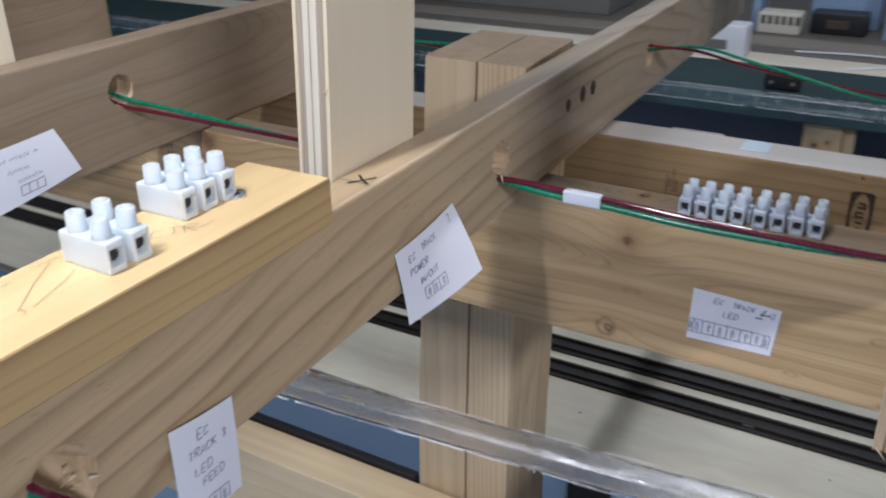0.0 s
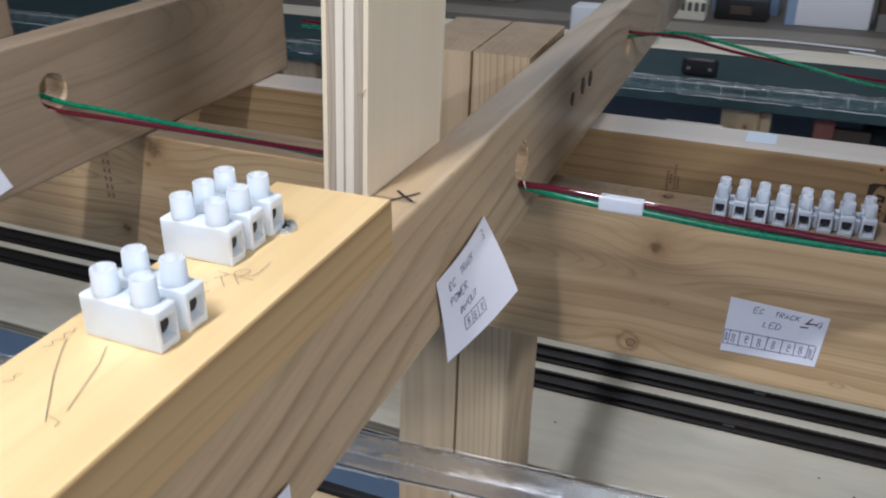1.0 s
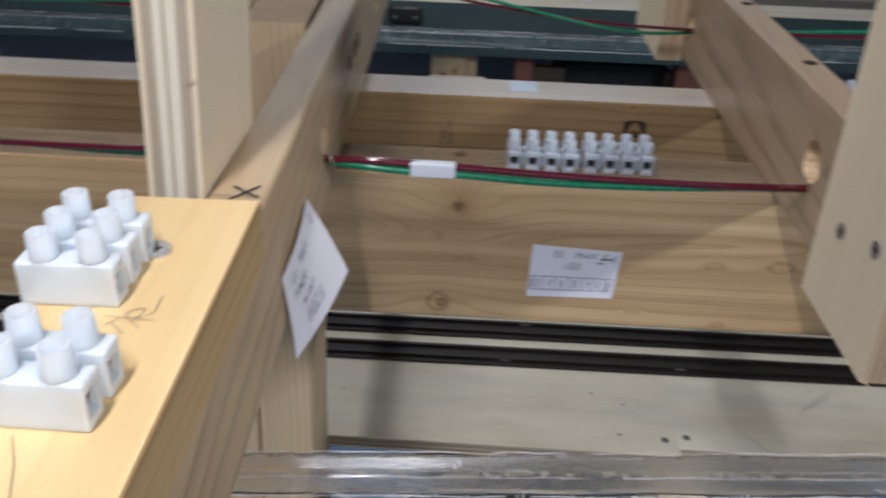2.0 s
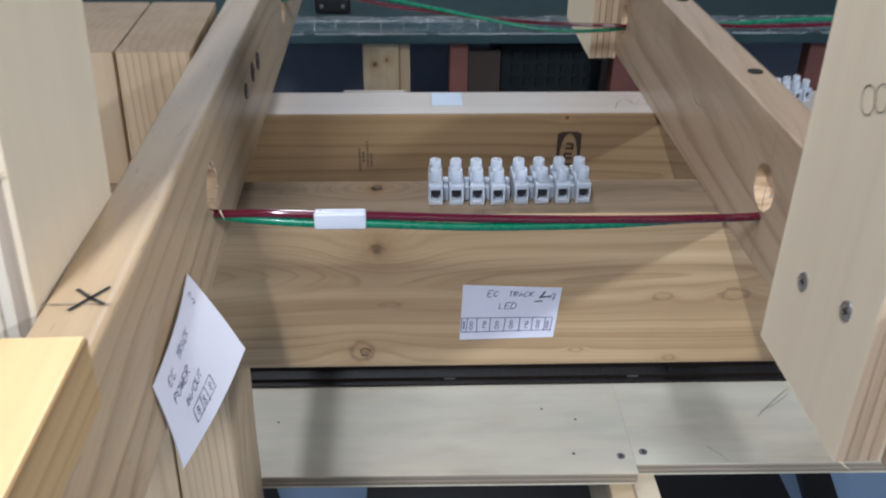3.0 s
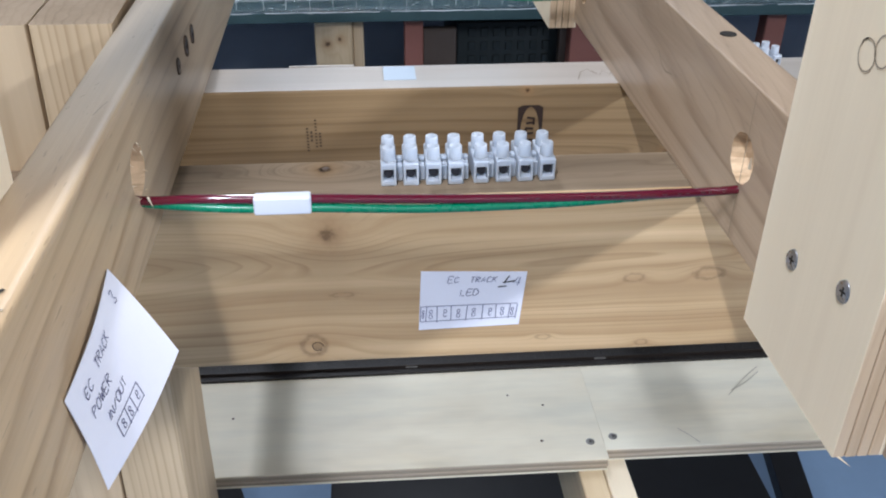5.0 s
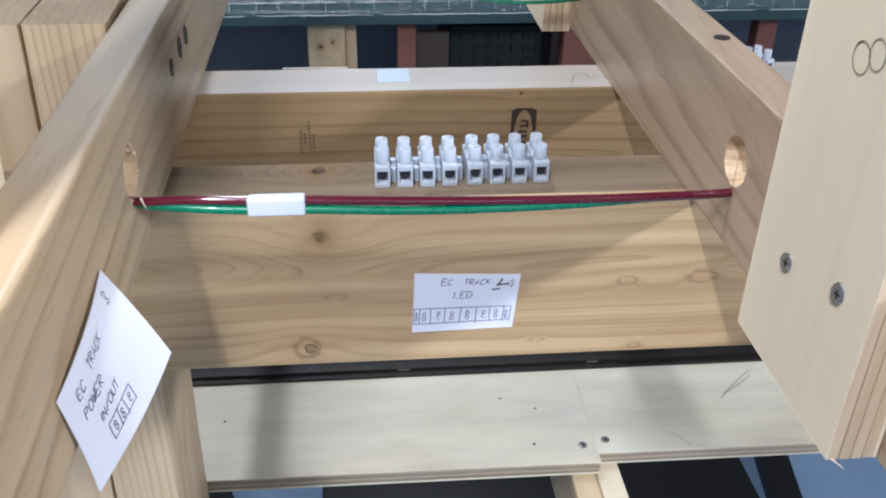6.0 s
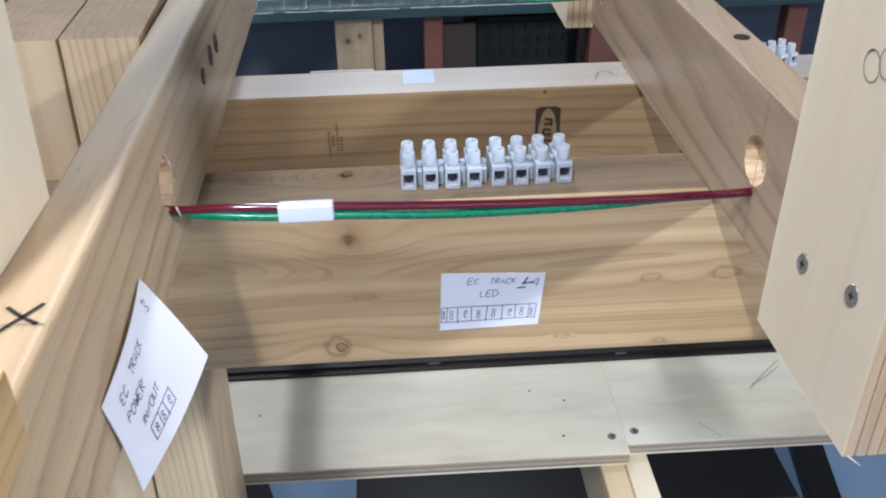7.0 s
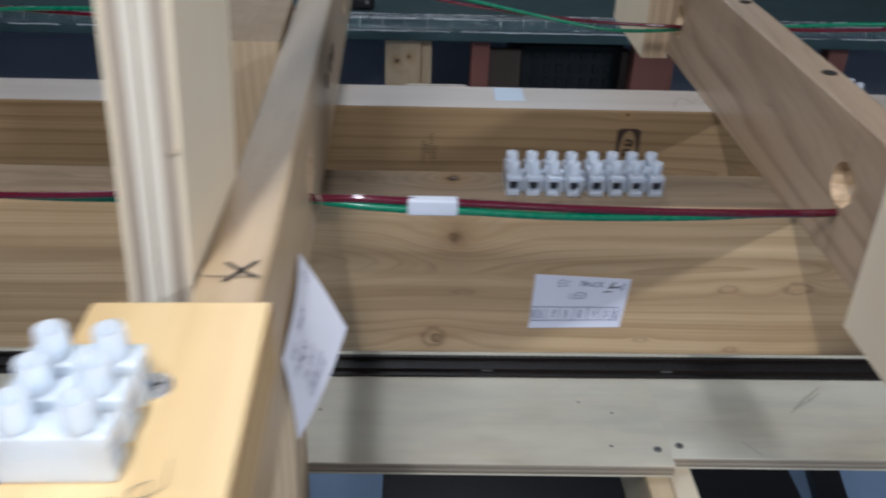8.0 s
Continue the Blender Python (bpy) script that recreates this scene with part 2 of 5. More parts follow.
# same cleat's streaky side, darkened in colour for its shade
M_CLEAT_SHADED = wood("cleat_sawn_side_shaded", (0.63, 0.42, 0.20), (0.37, 0.225, 0.095), ring=0.006, pith=(-0.02, -0.05), contrast=0.5, gloss=0.5, blotch=0.6, streaks=0.6)
M_POST = wood("stud_post", (0.64, 0.50, 0.325), (0.40, 0.27, 0.15), ring=0.0042, pith=(0.004, -0.09), wander=0.003, contrast=0.5)
M_POST_PLAIN = wood("stud_post_flat", (0.60, 0.465, 0.305), (0.38, 0.265, 0.16), ring=0.014, pith=(-0.05, 0.02), wander=0.006, contrast=0.22)
M_FACE = wood("plywood_face", (0.90, 0.78, 0.58), (0.77, 0.63, 0.44), ring=0.02, pith=(0.0, -0.09), contrast=0.16, gloss=0.55, blotch=0.25, streaks=0.15)
M_SHELF = wood("plywood_shelf_face", (0.88, 0.83, 0.67), (0.56, 0.51, 0.40), ring=0.03, pith=(0.0, -0.10), contrast=0.07, gloss=0.42, blotch=0.9, streaks=0.55, streak_scale=(9.0, 40.0, 40.0), smudge=(0.60, 0.585, 0.49))
M_PLY_LIGHT = wood("ply_layer_light", (0.86, 0.80, 0.66), (0.74, 0.65, 0.49), ring=0.0022, contrast=0.25, blotch=0.4)
M_PLY_DARK = wood("ply_layer_end_grain", (0.57, 0.48, 0.38), (0.36, 0.29, 0.22), ring=0.0016, contrast=0.6, blotch=0.6)
M_PLY_GREY = wood("ply_layer_grey", (0.40, 0.36, 0.28), (0.28, 0.24, 0.18), ring=0.002, contrast=0.4, blotch=0.6)
M_PLY_WARM = wood("ply_layer_warm", (0.74, 0.58, 0.40), (0.56, 0.40, 0.25), ring=0.0022, contrast=0.4, blotch=0.6)
M_GLUE = wood("ply_glue_line", (0.33, 0.23, 0.14), (0.20, 0.13, 0.08), ring=0.002, contrast=0.5)
M_LEG = wood("knotty_leg", (0.64, 0.50, 0.32), (0.44, 0.30, 0.16), ring=0.010, pith=(-0.05, 0.02), wander=0.006, contrast=0.3, knots=((0.272, -0.019, 0.012, 0.008), (0.280, -0.019, -0.012, 0.006)))
M_TABLE_WOOD = wood("pale_pine_board", (0.78, 0.63, 0.41), (0.58, 0.42, 0.24), ring=0.012, contrast=0.3)
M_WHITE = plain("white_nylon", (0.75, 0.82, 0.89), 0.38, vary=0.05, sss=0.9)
# white nylon darkened in colour for the weaker light on the girders
M_NYLON_DIM = plain("white_nylon_dimmed", (0.50, 0.545, 0.61), 0.4, vary=0.06, sss=0.9)
M_CLAMP = plain("dull_steel_clamp", (0.05, 0.05, 0.06), 0.5, metal=0.6)
M_SCREW = plain("zinc_screw", (0.52, 0.53, 0.56), 0.28, metal=0.95, vary=0.3, scale=900)
M_ZINC = plain("bright_zinc_washer", (0.80, 0.81, 0.83), 0.25, metal=0.8, vary=0.25, scale=900)
M_SCREW_DARK = plain("blackened_screw", (0.16, 0.15, 0.15), 0.35, metal=0.85, vary=0.3, scale=900)
M_SCREW_DULL = plain("dull_zinc_screw", (0.33, 0.32, 0.30), 0.4, metal=0.8, vary=0.3, scale=900)
M_END = wood("stud_end_grain", (0.36, 0.27, 0.18), (0.24, 0.17, 0.10), ring=0.0045, pith=(0.004, -0.09), wander=0.004, contrast=0.5, gloss=0.7)
M_DARK = plain("dark_recess", (0.02, 0.016, 0.012), 0.8)
M_KNOT = wood("peg_knot", (0.36, 0.235, 0.12), (0.20, 0.12, 0.06), ring=0.0009, pith=(0.0, -0.0345), contrast=0.6)
M_KNOT_DARK = wood("open_knot", (0.10, 0.06, 0.035), (0.03, 0.02, 0.012), ring=0.0009, contrast=0.6)
M_KNOT_RIM = plain("knot_bark", (0.13, 0.075, 0.038), 0.7, vary=0.5, scale=900)
M_HOLE = wood("bored_wood", (0.76, 0.57, 0.37), (0.40, 0.25, 0.13), ring=0.02, contrast=0.2, streaks=0.75, streak_scale=(420.0, 60.0, 60.0), blotch=1.0)
M_RED = plain("red_insulation", (0.13, 0.006, 0.022), 0.12, vary=0.3, scale=300, coat=0.6)
M_PRINT = plain("dark_wire_print", (0.045, 0.004, 0.012), 0.3)
M_GREEN = plain("green_insulation", (0.0, 0.21, 0.105), 0.28, vary=0.2, scale=300, coat=0.2)
M_TAPE = plain("white_tape", (0.72, 0.755, 0.83), 0.4, vary=0.06)
M_TAPE_BLUE = plain("bluish_tape", (0.60, 0.70, 0.80), 0.35, vary=0.1)
M_PAPER = plain("white_card", (0.86, 0.855, 0.92), 0.75, vary=0.06, scale=40, bump=0.0003)
M_INK = plain("blue_black_ink", (0.055, 0.055, 0.17), 0.6)
M_INK_BLACK = plain("black_marker", (0.02, 0.017, 0.017), 0.5)
M_PENCIL = plain("pencil_lead", (0.34, 0.27, 0.19), 0.5)
M_SMUDGE = plain("pencil_smudge", (0.50, 0.46, 0.38), 0.6)
M_STAMP = plain("dark_brown_stamp", (0.055, 0.032, 0.022), 0.7, vary=0.6, scale=700)
M_STAMP_PALE = plain("grey_brown_stamp", (0.13, 0.085, 0.05), 0.7, vary=0.6, scale=900)
M_TIE = plain("black_track_plastic", (0.020, 0.016, 0.014), 0.5, vary=0.5, scale=200, bump=0.0006)
M_RAIL = plain("weathered_nickel_rail", (0.045, 0.034, 0.028), 0.4, metal=0.3, vary=0.5, scale=150)
M_CLEAR = plain("clear_plastic_sleeve", (0.97, 0.97, 0.97), 0.11, vary=0.03, trans=1.0, ior=1.5, scale=90, bump=0.0005)
M_CLEAR_FAR = plain("clear_plastic_bag", (0.90, 0.92, 0.92), 0.11, vary=0.02, trans=1.0, ior=1.42, scale=40, bump=0.002)
# milky white for welded seams, and for glints modelled on the sleeves
M_SEAM_GLINT = plain("milky_seam_and_glint", (0.92, 0.92, 0.92), 0.12, vary=0.1, trans=0.15, ior=1.46, scale=200, bump=0.0006)
M_FAR_BOARD = wood("bleached_pine_board", (0.88, 0.82, 0.68), (0.70, 0.60, 0.44), ring=0.012, contrast=0.3)
M_FLOOR = plain("blue_floor_paint", (0.27, 0.39, 0.56), 0.45, vary=0.2, scale=5, bump=0.001)
M_WALL = plain("slate_blue_wall", (0.27, 0.30, 0.36), 0.8, vary=0.15, scale=4)
M_WALL_PALE = plain("off_white_wall", (0.62, 0.62, 0.60), 0.85, vary=0.12, scale=3)
M_WALL_GREY = plain("grey_blue_wall", (0.26, 0.28, 0.31), 0.85, vary=0.12, scale=3)
M_CEIL = plain("white_ceiling_paint", (0.55, 0.55, 0.54), 0.9, vary=0.08, scale=4)
M_TEAL = plain("dark_teal_paint", (0.026, 0.058, 0.062), 0.8, vary=0.3, scale=14, bump=0.0008)
M_RUST = plain("terracotta_paint", (0.26, 0.10, 0.075), 0.7, vary=0.25, scale=20)
M_BROWN = plain("dark_brown_panel", (0.085, 0.06, 0.045), 0.6, vary=0.3, scale=20)
M_BLACK = plain("black_plastic", (0.018, 0.018, 0.020), 0.45, vary=0.3, scale=25)
M_SLATE = plain("black_teal_crate", (0.007, 0.013, 0.014), 0.7, vary=0.3, scale=30)
M_GREY = plain("grey_aluminium", (0.22, 0.215, 0.20), 0.5, metal=0.0, vary=0.25, scale=12)
M_GREY_DARK = plain("dark_grey_metal", (0.10, 0.095, 0.09), 0.5, vary=0.25, scale=12)
M_LEDGE = plain("tan_painted_ledge", (0.30, 0.265, 0.215), 0.55, vary=0.25, scale=12)
M_LEDGE_DARK = plain("brown_painted_ledge", (0.17, 0.15, 0.125), 0.55, vary=0.25, scale=12)
M_CREAM = plain("cream_plastic", (0.72, 0.69, 0.58), 0.45)
M_BOX_WHITE = plain("white_box", (0.82, 0.84, 0.88), 0.5, vary=0.06)
M_BOX_BLUE = plain("pale_blue_box", (0.30, 0.42, 0.60), 0.5, vary=0.2)
M_BOX_VIOLET = plain("violet_blue_box", (0.14, 0.14, 0.34), 0.5, vary=0.5, scale=40)


# ---- builders ----
def bm_box(lo, hi, bevel=0.0, segs=2):
    bm = bmesh.new()
    bmesh.ops.create_cube(bm, size=1.0)
    lo, hi = Vector(lo), Vector(hi)
    for v in bm.verts:
        v.co = Vector([lo[k] + (v.co[k] + 0.5) * (hi[k] - lo[k]) for k in range(3)])
    if bevel:
        bmesh.ops.bevel(bm, geom=list(bm.edges), offset=bevel, segments=segs, profile=0.6, affect="EDGES")
    return bm


def bm_cyl(r, z0, z1, at=(0, 0), n=24, r2=None, bevel=0.0):
    bm = bmesh.new()
    bmesh.ops.create_cone(bm, cap_ends=True, segments=n, radius1=r, radius2=r if r2 is None else r2, depth=z1 - z0)
    bmesh.ops.translate(bm, verts=bm.verts, vec=(at[0], at[1], (z0 + z1) / 2))
    if bevel:
        top = [e for e in bm.edges if all(v.co.z > z1 - 1e-6 for v in e.verts)]
        bmesh.ops.bevel(bm, geom=top, offset=bevel, segments=2, profile=0.5, affect="EDGES")
    return bm


def bm_join(*bms):
    out = bmesh.new()
    for b in bms:
        me = bpy.data.meshes.new("tmp")
        b.to_mesh(me)
        out.from_mesh(me)
        b.free()
        bpy.data.meshes.remove(me)
    return out


def bm_tube(points, r, n=10):
    """A round wire through points."""
    bm = bmesh.new()
    pts = [Vector(p) for p in points]
    rings = []
    up = Vector((0, 0, 1))
    for k, p in enumerate(pts):
        d = (pts[min(k + 1, len(pts) - 1)] - pts[max(k - 1, 0)]).normalized()
        s = d.cross(up)
        if s.length < 1e-5:
            s = Vector((1, 0, 0))
        s.normalize()
        u = s.cross(d)
        rings.append([bm.verts.new(p + r * (math.cos(a) * s + math.sin(a) * u)) for a in [2 * math.pi * q / n for q in range(n)]])
    for a, b in zip(rings, rings[1:]):
        for q in range(n):
            bm.faces.new((a[q], a[(q + 1) % n], b[(q + 1) % n], b[q]))
    bm.faces.new(rings[0][::-1])
    bm.faces.new(rings[-1])
    bmesh.ops.recalc_face_normals(bm, faces=bm.faces)
    return bm


def smooth_points(ctrl, n=12):
    """Catmull-Rom through control points."""
    c = [Vector(p) for p in ctrl]
    c = [2 * c[0] - c[1]] + c + [2 * c[-1] - c[-2]]
    out = []
    for k in range(1, len(c) - 2):
        a, b, d, e = c[k - 1], c[k], c[k + 1], c[k + 2]
        for q in range(n):
            t = q / n
            out.append(0.5 * ((2 * b) + (d - a) * t + (2 * a - 5 * b + 4 * d - e) * t * t + (3 * b - a - 3 * d + e) * t ** 3))
    out.append(c[-2])
    return out


def mesh_of(name, bm, material, smooth=False):
    me = bpy.data.meshes.new(name)
    bm.to_mesh(me)
    bm.free()
    for mt in (material if isinstance(material, (list, tuple)) else (material,)):
        me.materials.append(mt)
    if smooth:
        for f in me.polygons:
            f.use_smooth = True
        me.set_sharp_from_angle(angle=radians(35))
    return me


def thing(name, bm, material, m=None, label="", category="", group="", kind="", smooth=False):
    ob = new(name, mesh_of(name, bm, material, smooth))
    if m is not None:
        ob.matrix_world = m
    return tagged(ob, label, category, group, kind)


def empty(name, m, label, category, group=""):
    ob = new(name)
    ob.empty_display_size = 0.02
    ob.matrix_world = m
    return tagged(ob, label, category, group)


def part(name, bm, material, parent, label="", smooth=False, m=None):
    ob = new(name, mesh_of(name, bm, material, smooth))
    ob.parent = parent
    if m is not None:
        ob.matrix_basis = m
    return tagged(ob, label)


def flat_faces(ob):
    """Keep the planed faces of a board flat beside its rounded edges."""
    for f in ob.data.polygons:
        if max(abs(q) for q in f.normal) > 0.9995:
            f.use_smooth = False
    return ob


def carve(ob, cutters, inner):
    """Cut bored holes right through a board; the cut faces take the second material."""
    ob.data.materials.append(inner)
    for bm in cutters:
        cut = new("cutter", mesh_of("cutter", bm, inner))
        cut.matrix_world = ob.matrix_world
        mod = ob.modifiers.new("bore", "BOOLEAN")
        mod.operation, mod.solver, mod.object = "DIFFERENCE", "EXACT", cut
        mod.material_mode = "TRANSFER"
        bpy.context.view_layer.update()
        dg = bpy.context.evaluated_depsgraph_get()
        me = bpy.data.meshes.new_from_object(ob.evaluated_get(dg))
        ob.modifiers.remove(mod)
        old = ob.data
        ob.data = me
        bpy.data.objects.remove(cut)
        bpy.data.meshes.remove(old)
    flat_faces(ob)


def bore(x, z, r, lean=0.0, slot=0.0):
    """A slightly ragged drill hole across a board's thickness (local y)."""
    bm = bmesh.new()
    n = 30
    rows = []
    rnd = random.Random(int(x * 1e4) + 7)
    wob = [1 + 0.07 * (rnd.random() - 0.5) for _ in range(n)]
    for y in (-0.03, 0.03):
        rows.append([bm.verts.new((x + lean * y + r * wob[k] * math.cos(2 * math.pi * k / n), y,
                                   z + (r + slot) * wob[k] * math.sin(2 * math.pi * k / n))) for k in range(n)])
    for k in range(n):
        bm.faces.new((rows[0][k], rows[0][(k + 1) % n], rows[1][(k + 1) % n], rows[1][k]))
    bm.faces.new(rows[0])
    bm.faces.new(rows[1])
    bmesh.ops.recalc_face_normals(bm, faces=bm.faces)
    return bm


def lumber(name, length, thick, high, material, m, label, category, group="", bevel=0.0022, edge=None):
    """A planed board centred on its own origin, its length along local x."""
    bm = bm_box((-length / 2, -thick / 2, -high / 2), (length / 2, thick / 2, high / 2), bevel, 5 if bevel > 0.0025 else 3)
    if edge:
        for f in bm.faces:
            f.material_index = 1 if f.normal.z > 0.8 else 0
    return flat_faces(thing(name, bm, (material, edge) if edge else material, m, label, category, group, smooth=True))


def ribbon(lines, width, place):
    """Pen strokes: flat ribbons along 2D polylines, put on a surface by place(u, v)."""
    bm = bmesh.new()
    for ln in lines:
        pts = [Vector((*p, 0)) for p in ln]
        prev = None
        for k, p in enumerate(pts):
            d = (pts[min(k + 1, len(pts) - 1)] - pts[max(k - 1, 0)])
            d = d.normalized() if d.length else Vector((1, 0, 0))
            s = Vector((-d.y, d.x, 0)) * width / 2
            cur = [bm.verts.new(place(*(p + s)[:2])), bm.verts.new(place(*(p - s)[:2]))]
            if prev:
                bm.faces.new((prev[0], prev[1], cur[1], cur[0]))
            prev = cur
    return bm


def ring_line(cx, cy, rx, ry, n=16, start=0.0, turn=1.0):
    return [(cx + rx * math.cos(start + 2 * math.pi * turn * k / n), cy + ry * math.sin(start + 2 * math.pi * turn * k / n)) for k in range(n + 1)]


PEN = {"E": "46-06-00-40 03-33", "C": "45-26-04-02-10-41", "T": "06-46 26-20", "R": "00-06-36-45-34-03 13-40", "A": "00-26-40 12-32", "K": "06-00 46-03 13-40", "P": "00-06-36-45-34-03",
       "O": "26-05-01-20-41-45-26", "W": "06-10-24-30-46", "I": "26-20", "N": "00-06-40-46", "U": "06-01-20-41-46", "L": "06-00-40", "D": "00-06-26-44-42-20-00", "F": "00-06-46 03-33",
       "3": "06-36-45-23-41-30-01", "4": "26-02-42 36-30", "/": "00-46", "1": "26-20", "V": "06-20-46"}


def pen_lines(text, size, at, angle=0.0, seed=1):
    """Handwritten capitals as pen strokes: each letter drawn on a four by six grid, with an unsteady hand."""
    rnd = random.Random(seed)
    ca, sa = math.cos(angle), math.sin(angle)
    letters, x = [], 0.0
    for ch in text:
        lines = []
        grow, drop = 1 + 0.16 * (rnd.random() - 0.5), 0.10 * (rnd.random() - 0.5)
        if ch in PEN:
            for stroke in PEN[ch].split():
                pts = []
                for pr in stroke.split("-"):
                    u = int(pr[0]) / 4 * 0.62 * grow + 0.05 * (rnd.random() - 0.5)
                    v = int(pr[1]) / 6 * grow + drop + 0.05 * (rnd.random() - 0.5)
                    u += 0.22 * v
                    px, py = (x + u) * size, v * size
                    pts.append((at[0] + px * ca - py * sa, at[1] + px * sa + py * ca, 0.0))
                lines.append([(q.x, q.y) for q in smooth_points(pts, 4)] if len(pts) > 3 else [(q[0], q[1]) for q in pts])
        if lines:
            letters.append(lines)
        x += 0.88 if ch != "I" else 0.6
    return letters


def boxes_row(n, x0, x1, y0, y1, eights, cuts=None):
    """The sketched terminal diagram: a row of boxes with two small rings in each."""
    lines = [[(x0, y0), (x1, y0 + (y1 - y0) * 0.06)], [(x0, y1), (x1, y1 * 1.0 + (y1 - y0) * 0.05)]]
    w = (x1 - x0) / n
    cuts = [x0 + (x1 - x0) * q for q in cuts] if cuts else [x0 + k * w + (0.16 * w * math.sin(2.7 * k + 0.4) if 0 < k < n else 0.0) for k in range(n + 1)]
    for k, q in enumerate(cuts):
        lines.append([(q, y0 - 0.0003 * (k % 3)), (q + 0.0004 * math.sin(1.9 * k), y1 + 0.0003 * (k % 2))])
    for k in range(n):
        cx, cy, h = (cuts[k] + cuts[k + 1]) / 2 + 0.08 * w * math.sin(4.1 * k), (y0 + y1) / 2 + 0.0003 * math.sin(3.3 * k), (y1 - y0)
        if eights:
            rr = min(w, (cuts[k + 1] - cuts[k]) * 1.2)
            lines.append(ring_line(cx, cy + h * 0.15, rr * 0.12, h * 0.12, 12))
            lines.append(ring_line(cx, cy - h * (0.14 + 0.05 * math.sin(2.2 * k)), rr * 0.14, h * 0.14, 12, 1.0, 0.75 if k % 3 == 2 else 1.0))
    return lines


def card(name, corners, bulge, texts, rows, label, category="label", lift=0.00035, thick=0.00025, stroke=0.00030, crossed=()):
    """A piece of card through four corners (top left, top right, bottom right, bottom left), bent by bulge, with handwriting."""
    tl, tr, br, bl = [Vector(c) for c in corners]
    w, h = (tr - tl).length, (tl - bl).length
    nrm = (tr - tl).cross(bl - tl).normalized() * -1

    def at(u, v, off=0.0):
        s, t = u / w, v / h
        p = (bl * (1 - s) + br * s) * (1 - t) + (tl * (1 - s) + tr * s) * t
        return p + nrm * (bulge * (math.sin(math.pi * min(max(s, 0), 1)) * 0.7 + math.sin(math.pi * min(max(t, 0), 1)) * 0.3) + off)

    bm = bmesh.new()
    nx, ny = 14, 12
    faces = [[[bm.verts.new(at(w * a / nx, h * b / ny, o)) for a in range(nx + 1)] for b in range(ny + 1)] for o in (0.0, -thick)]
    for a in range(nx):
        for b in range(ny):
            f, g = faces
            bm.faces.new((f[b][a], f[b][a + 1], f[b + 1][a + 1], f[b + 1][a]))
            bm.faces.new((g[b + 1][a], g[b + 1][a + 1], g[b][a + 1], g[b][a]))
    f, g = faces
    for a in range(nx):
        bm.faces.new((g[0][a], g[0][a + 1], f[0][a + 1], f[0][a]))
        bm.faces.new((f[ny][a], f[ny][a + 1], g[ny][a + 1], g[ny][a]))
    for b in range(ny):
        bm.faces.new((f[b][0], f[b + 1][0], g[b + 1][0], g[b][0]))
        bm.faces.new((g[b][nx], g[b + 1][nx], f[b + 1][nx], f[b][nx]))
    root = thing(name, bm, M_PAPER, None, label, category, smooth=True)
    put = lambda u, v: at(u, v, lift)
    for text, size, tx, ty, ang in texts:
        for letter in pen_lines(text, size * 0.64, (tx * w, ty * h), ang, len(text) + int(ty * 90)):
            part("letter", ribbon(letter, stroke, put), M_INK, root, "blue-black handwritten letter")
    for n, x0, x1, y0, y1, *cuts in rows:
        part("diagram", ribbon(boxes_row(n, x0 * w, x1 * w, y0 * h, y1 * h, True, cuts[0] if cuts else None), stroke, put), M_INK, root, "hand-drawn row of boxes")
    for ln in crossed:
        part("pen_stroke", ribbon([[(a * w, b * h) for a, b in ln]], stroke * 2.2, put), M_INK_BLACK, root, "thick black correction")
    return root


def screw(axis_m, r=0.0042, label="zinc countersunk screw driven into the wood", mt=M_SCREW):
    """Countersunk head with a cross recess, axis along local z."""
    root = empty("wood_screw", axis_m, label, "screw", "screws")
    head = bm_cyl(r, -0.0012, 0.0004, n=20, bevel=0.0003)
    part("head", head, mt, root, smooth=True)
    a = bm_box((-r * 0.42, -r * 0.10, 0.0003), (r * 0.42, r * 0.10, 0.00045))
    b = bm_box((-r * 0.10, -r * 0.42, 0.0003), (r * 0.10, r * 0.42, 0.00045))
    part("cross_recess", bm_join(a, b), M_DARK, root, "dark cross recess")
    return root


# ---- the setting ----
def slab(name, lo, hi, material, label):
    return thing(name, bm_box(lo, hi), material, None, label, name.split("_")[0], kind="structure")


slab("floor", (-3.2, -4.2, -0.1), (3.2, 3.6, 0.0), M_FLOOR, "blue-grey painted floor under the benchwork")
slab("ceiling", (-3.2, -4.2, 2.5), (3.2, 3.6, 2.6), M_CEIL, "plain white ceiling")
slab("wall_north", (-3.2, 3.6, 0.0), (3.2, 3.7, 2.5), M_WALL_GREY, "grey-blue painted wall behind the far deck")
slab("wall_south", (-3.2, -4.3, 0.0), (3.2, -4.2, 2.5), M_WALL_PALE, "off-white painted wall")
slab("wall_west", (-3.3, -4.2, 0.0), (-3.2, 3.6, 2.5), M_WALL_GREY, "grey-blue painted wall")
slab("wall_east", (3.2, -4.2, 0.0), (3.3, 3.6, 2.5), M_WALL_PALE, "off-white painted wall")

# ---- benchwork: T is the top of the girders ----
T = 0.95
JT = T + 0.0635
front = lumber("girder", 2.4, 0.038, 0.089, M_GIRDER, pose(0, 0.019, T - 0.0445), "knotty spruce two-by-four girder under the joists", "beam", "girders", edge=M_EDGE_SHADED)
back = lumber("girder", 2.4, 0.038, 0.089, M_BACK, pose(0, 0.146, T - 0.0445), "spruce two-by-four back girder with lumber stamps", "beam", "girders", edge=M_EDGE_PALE)



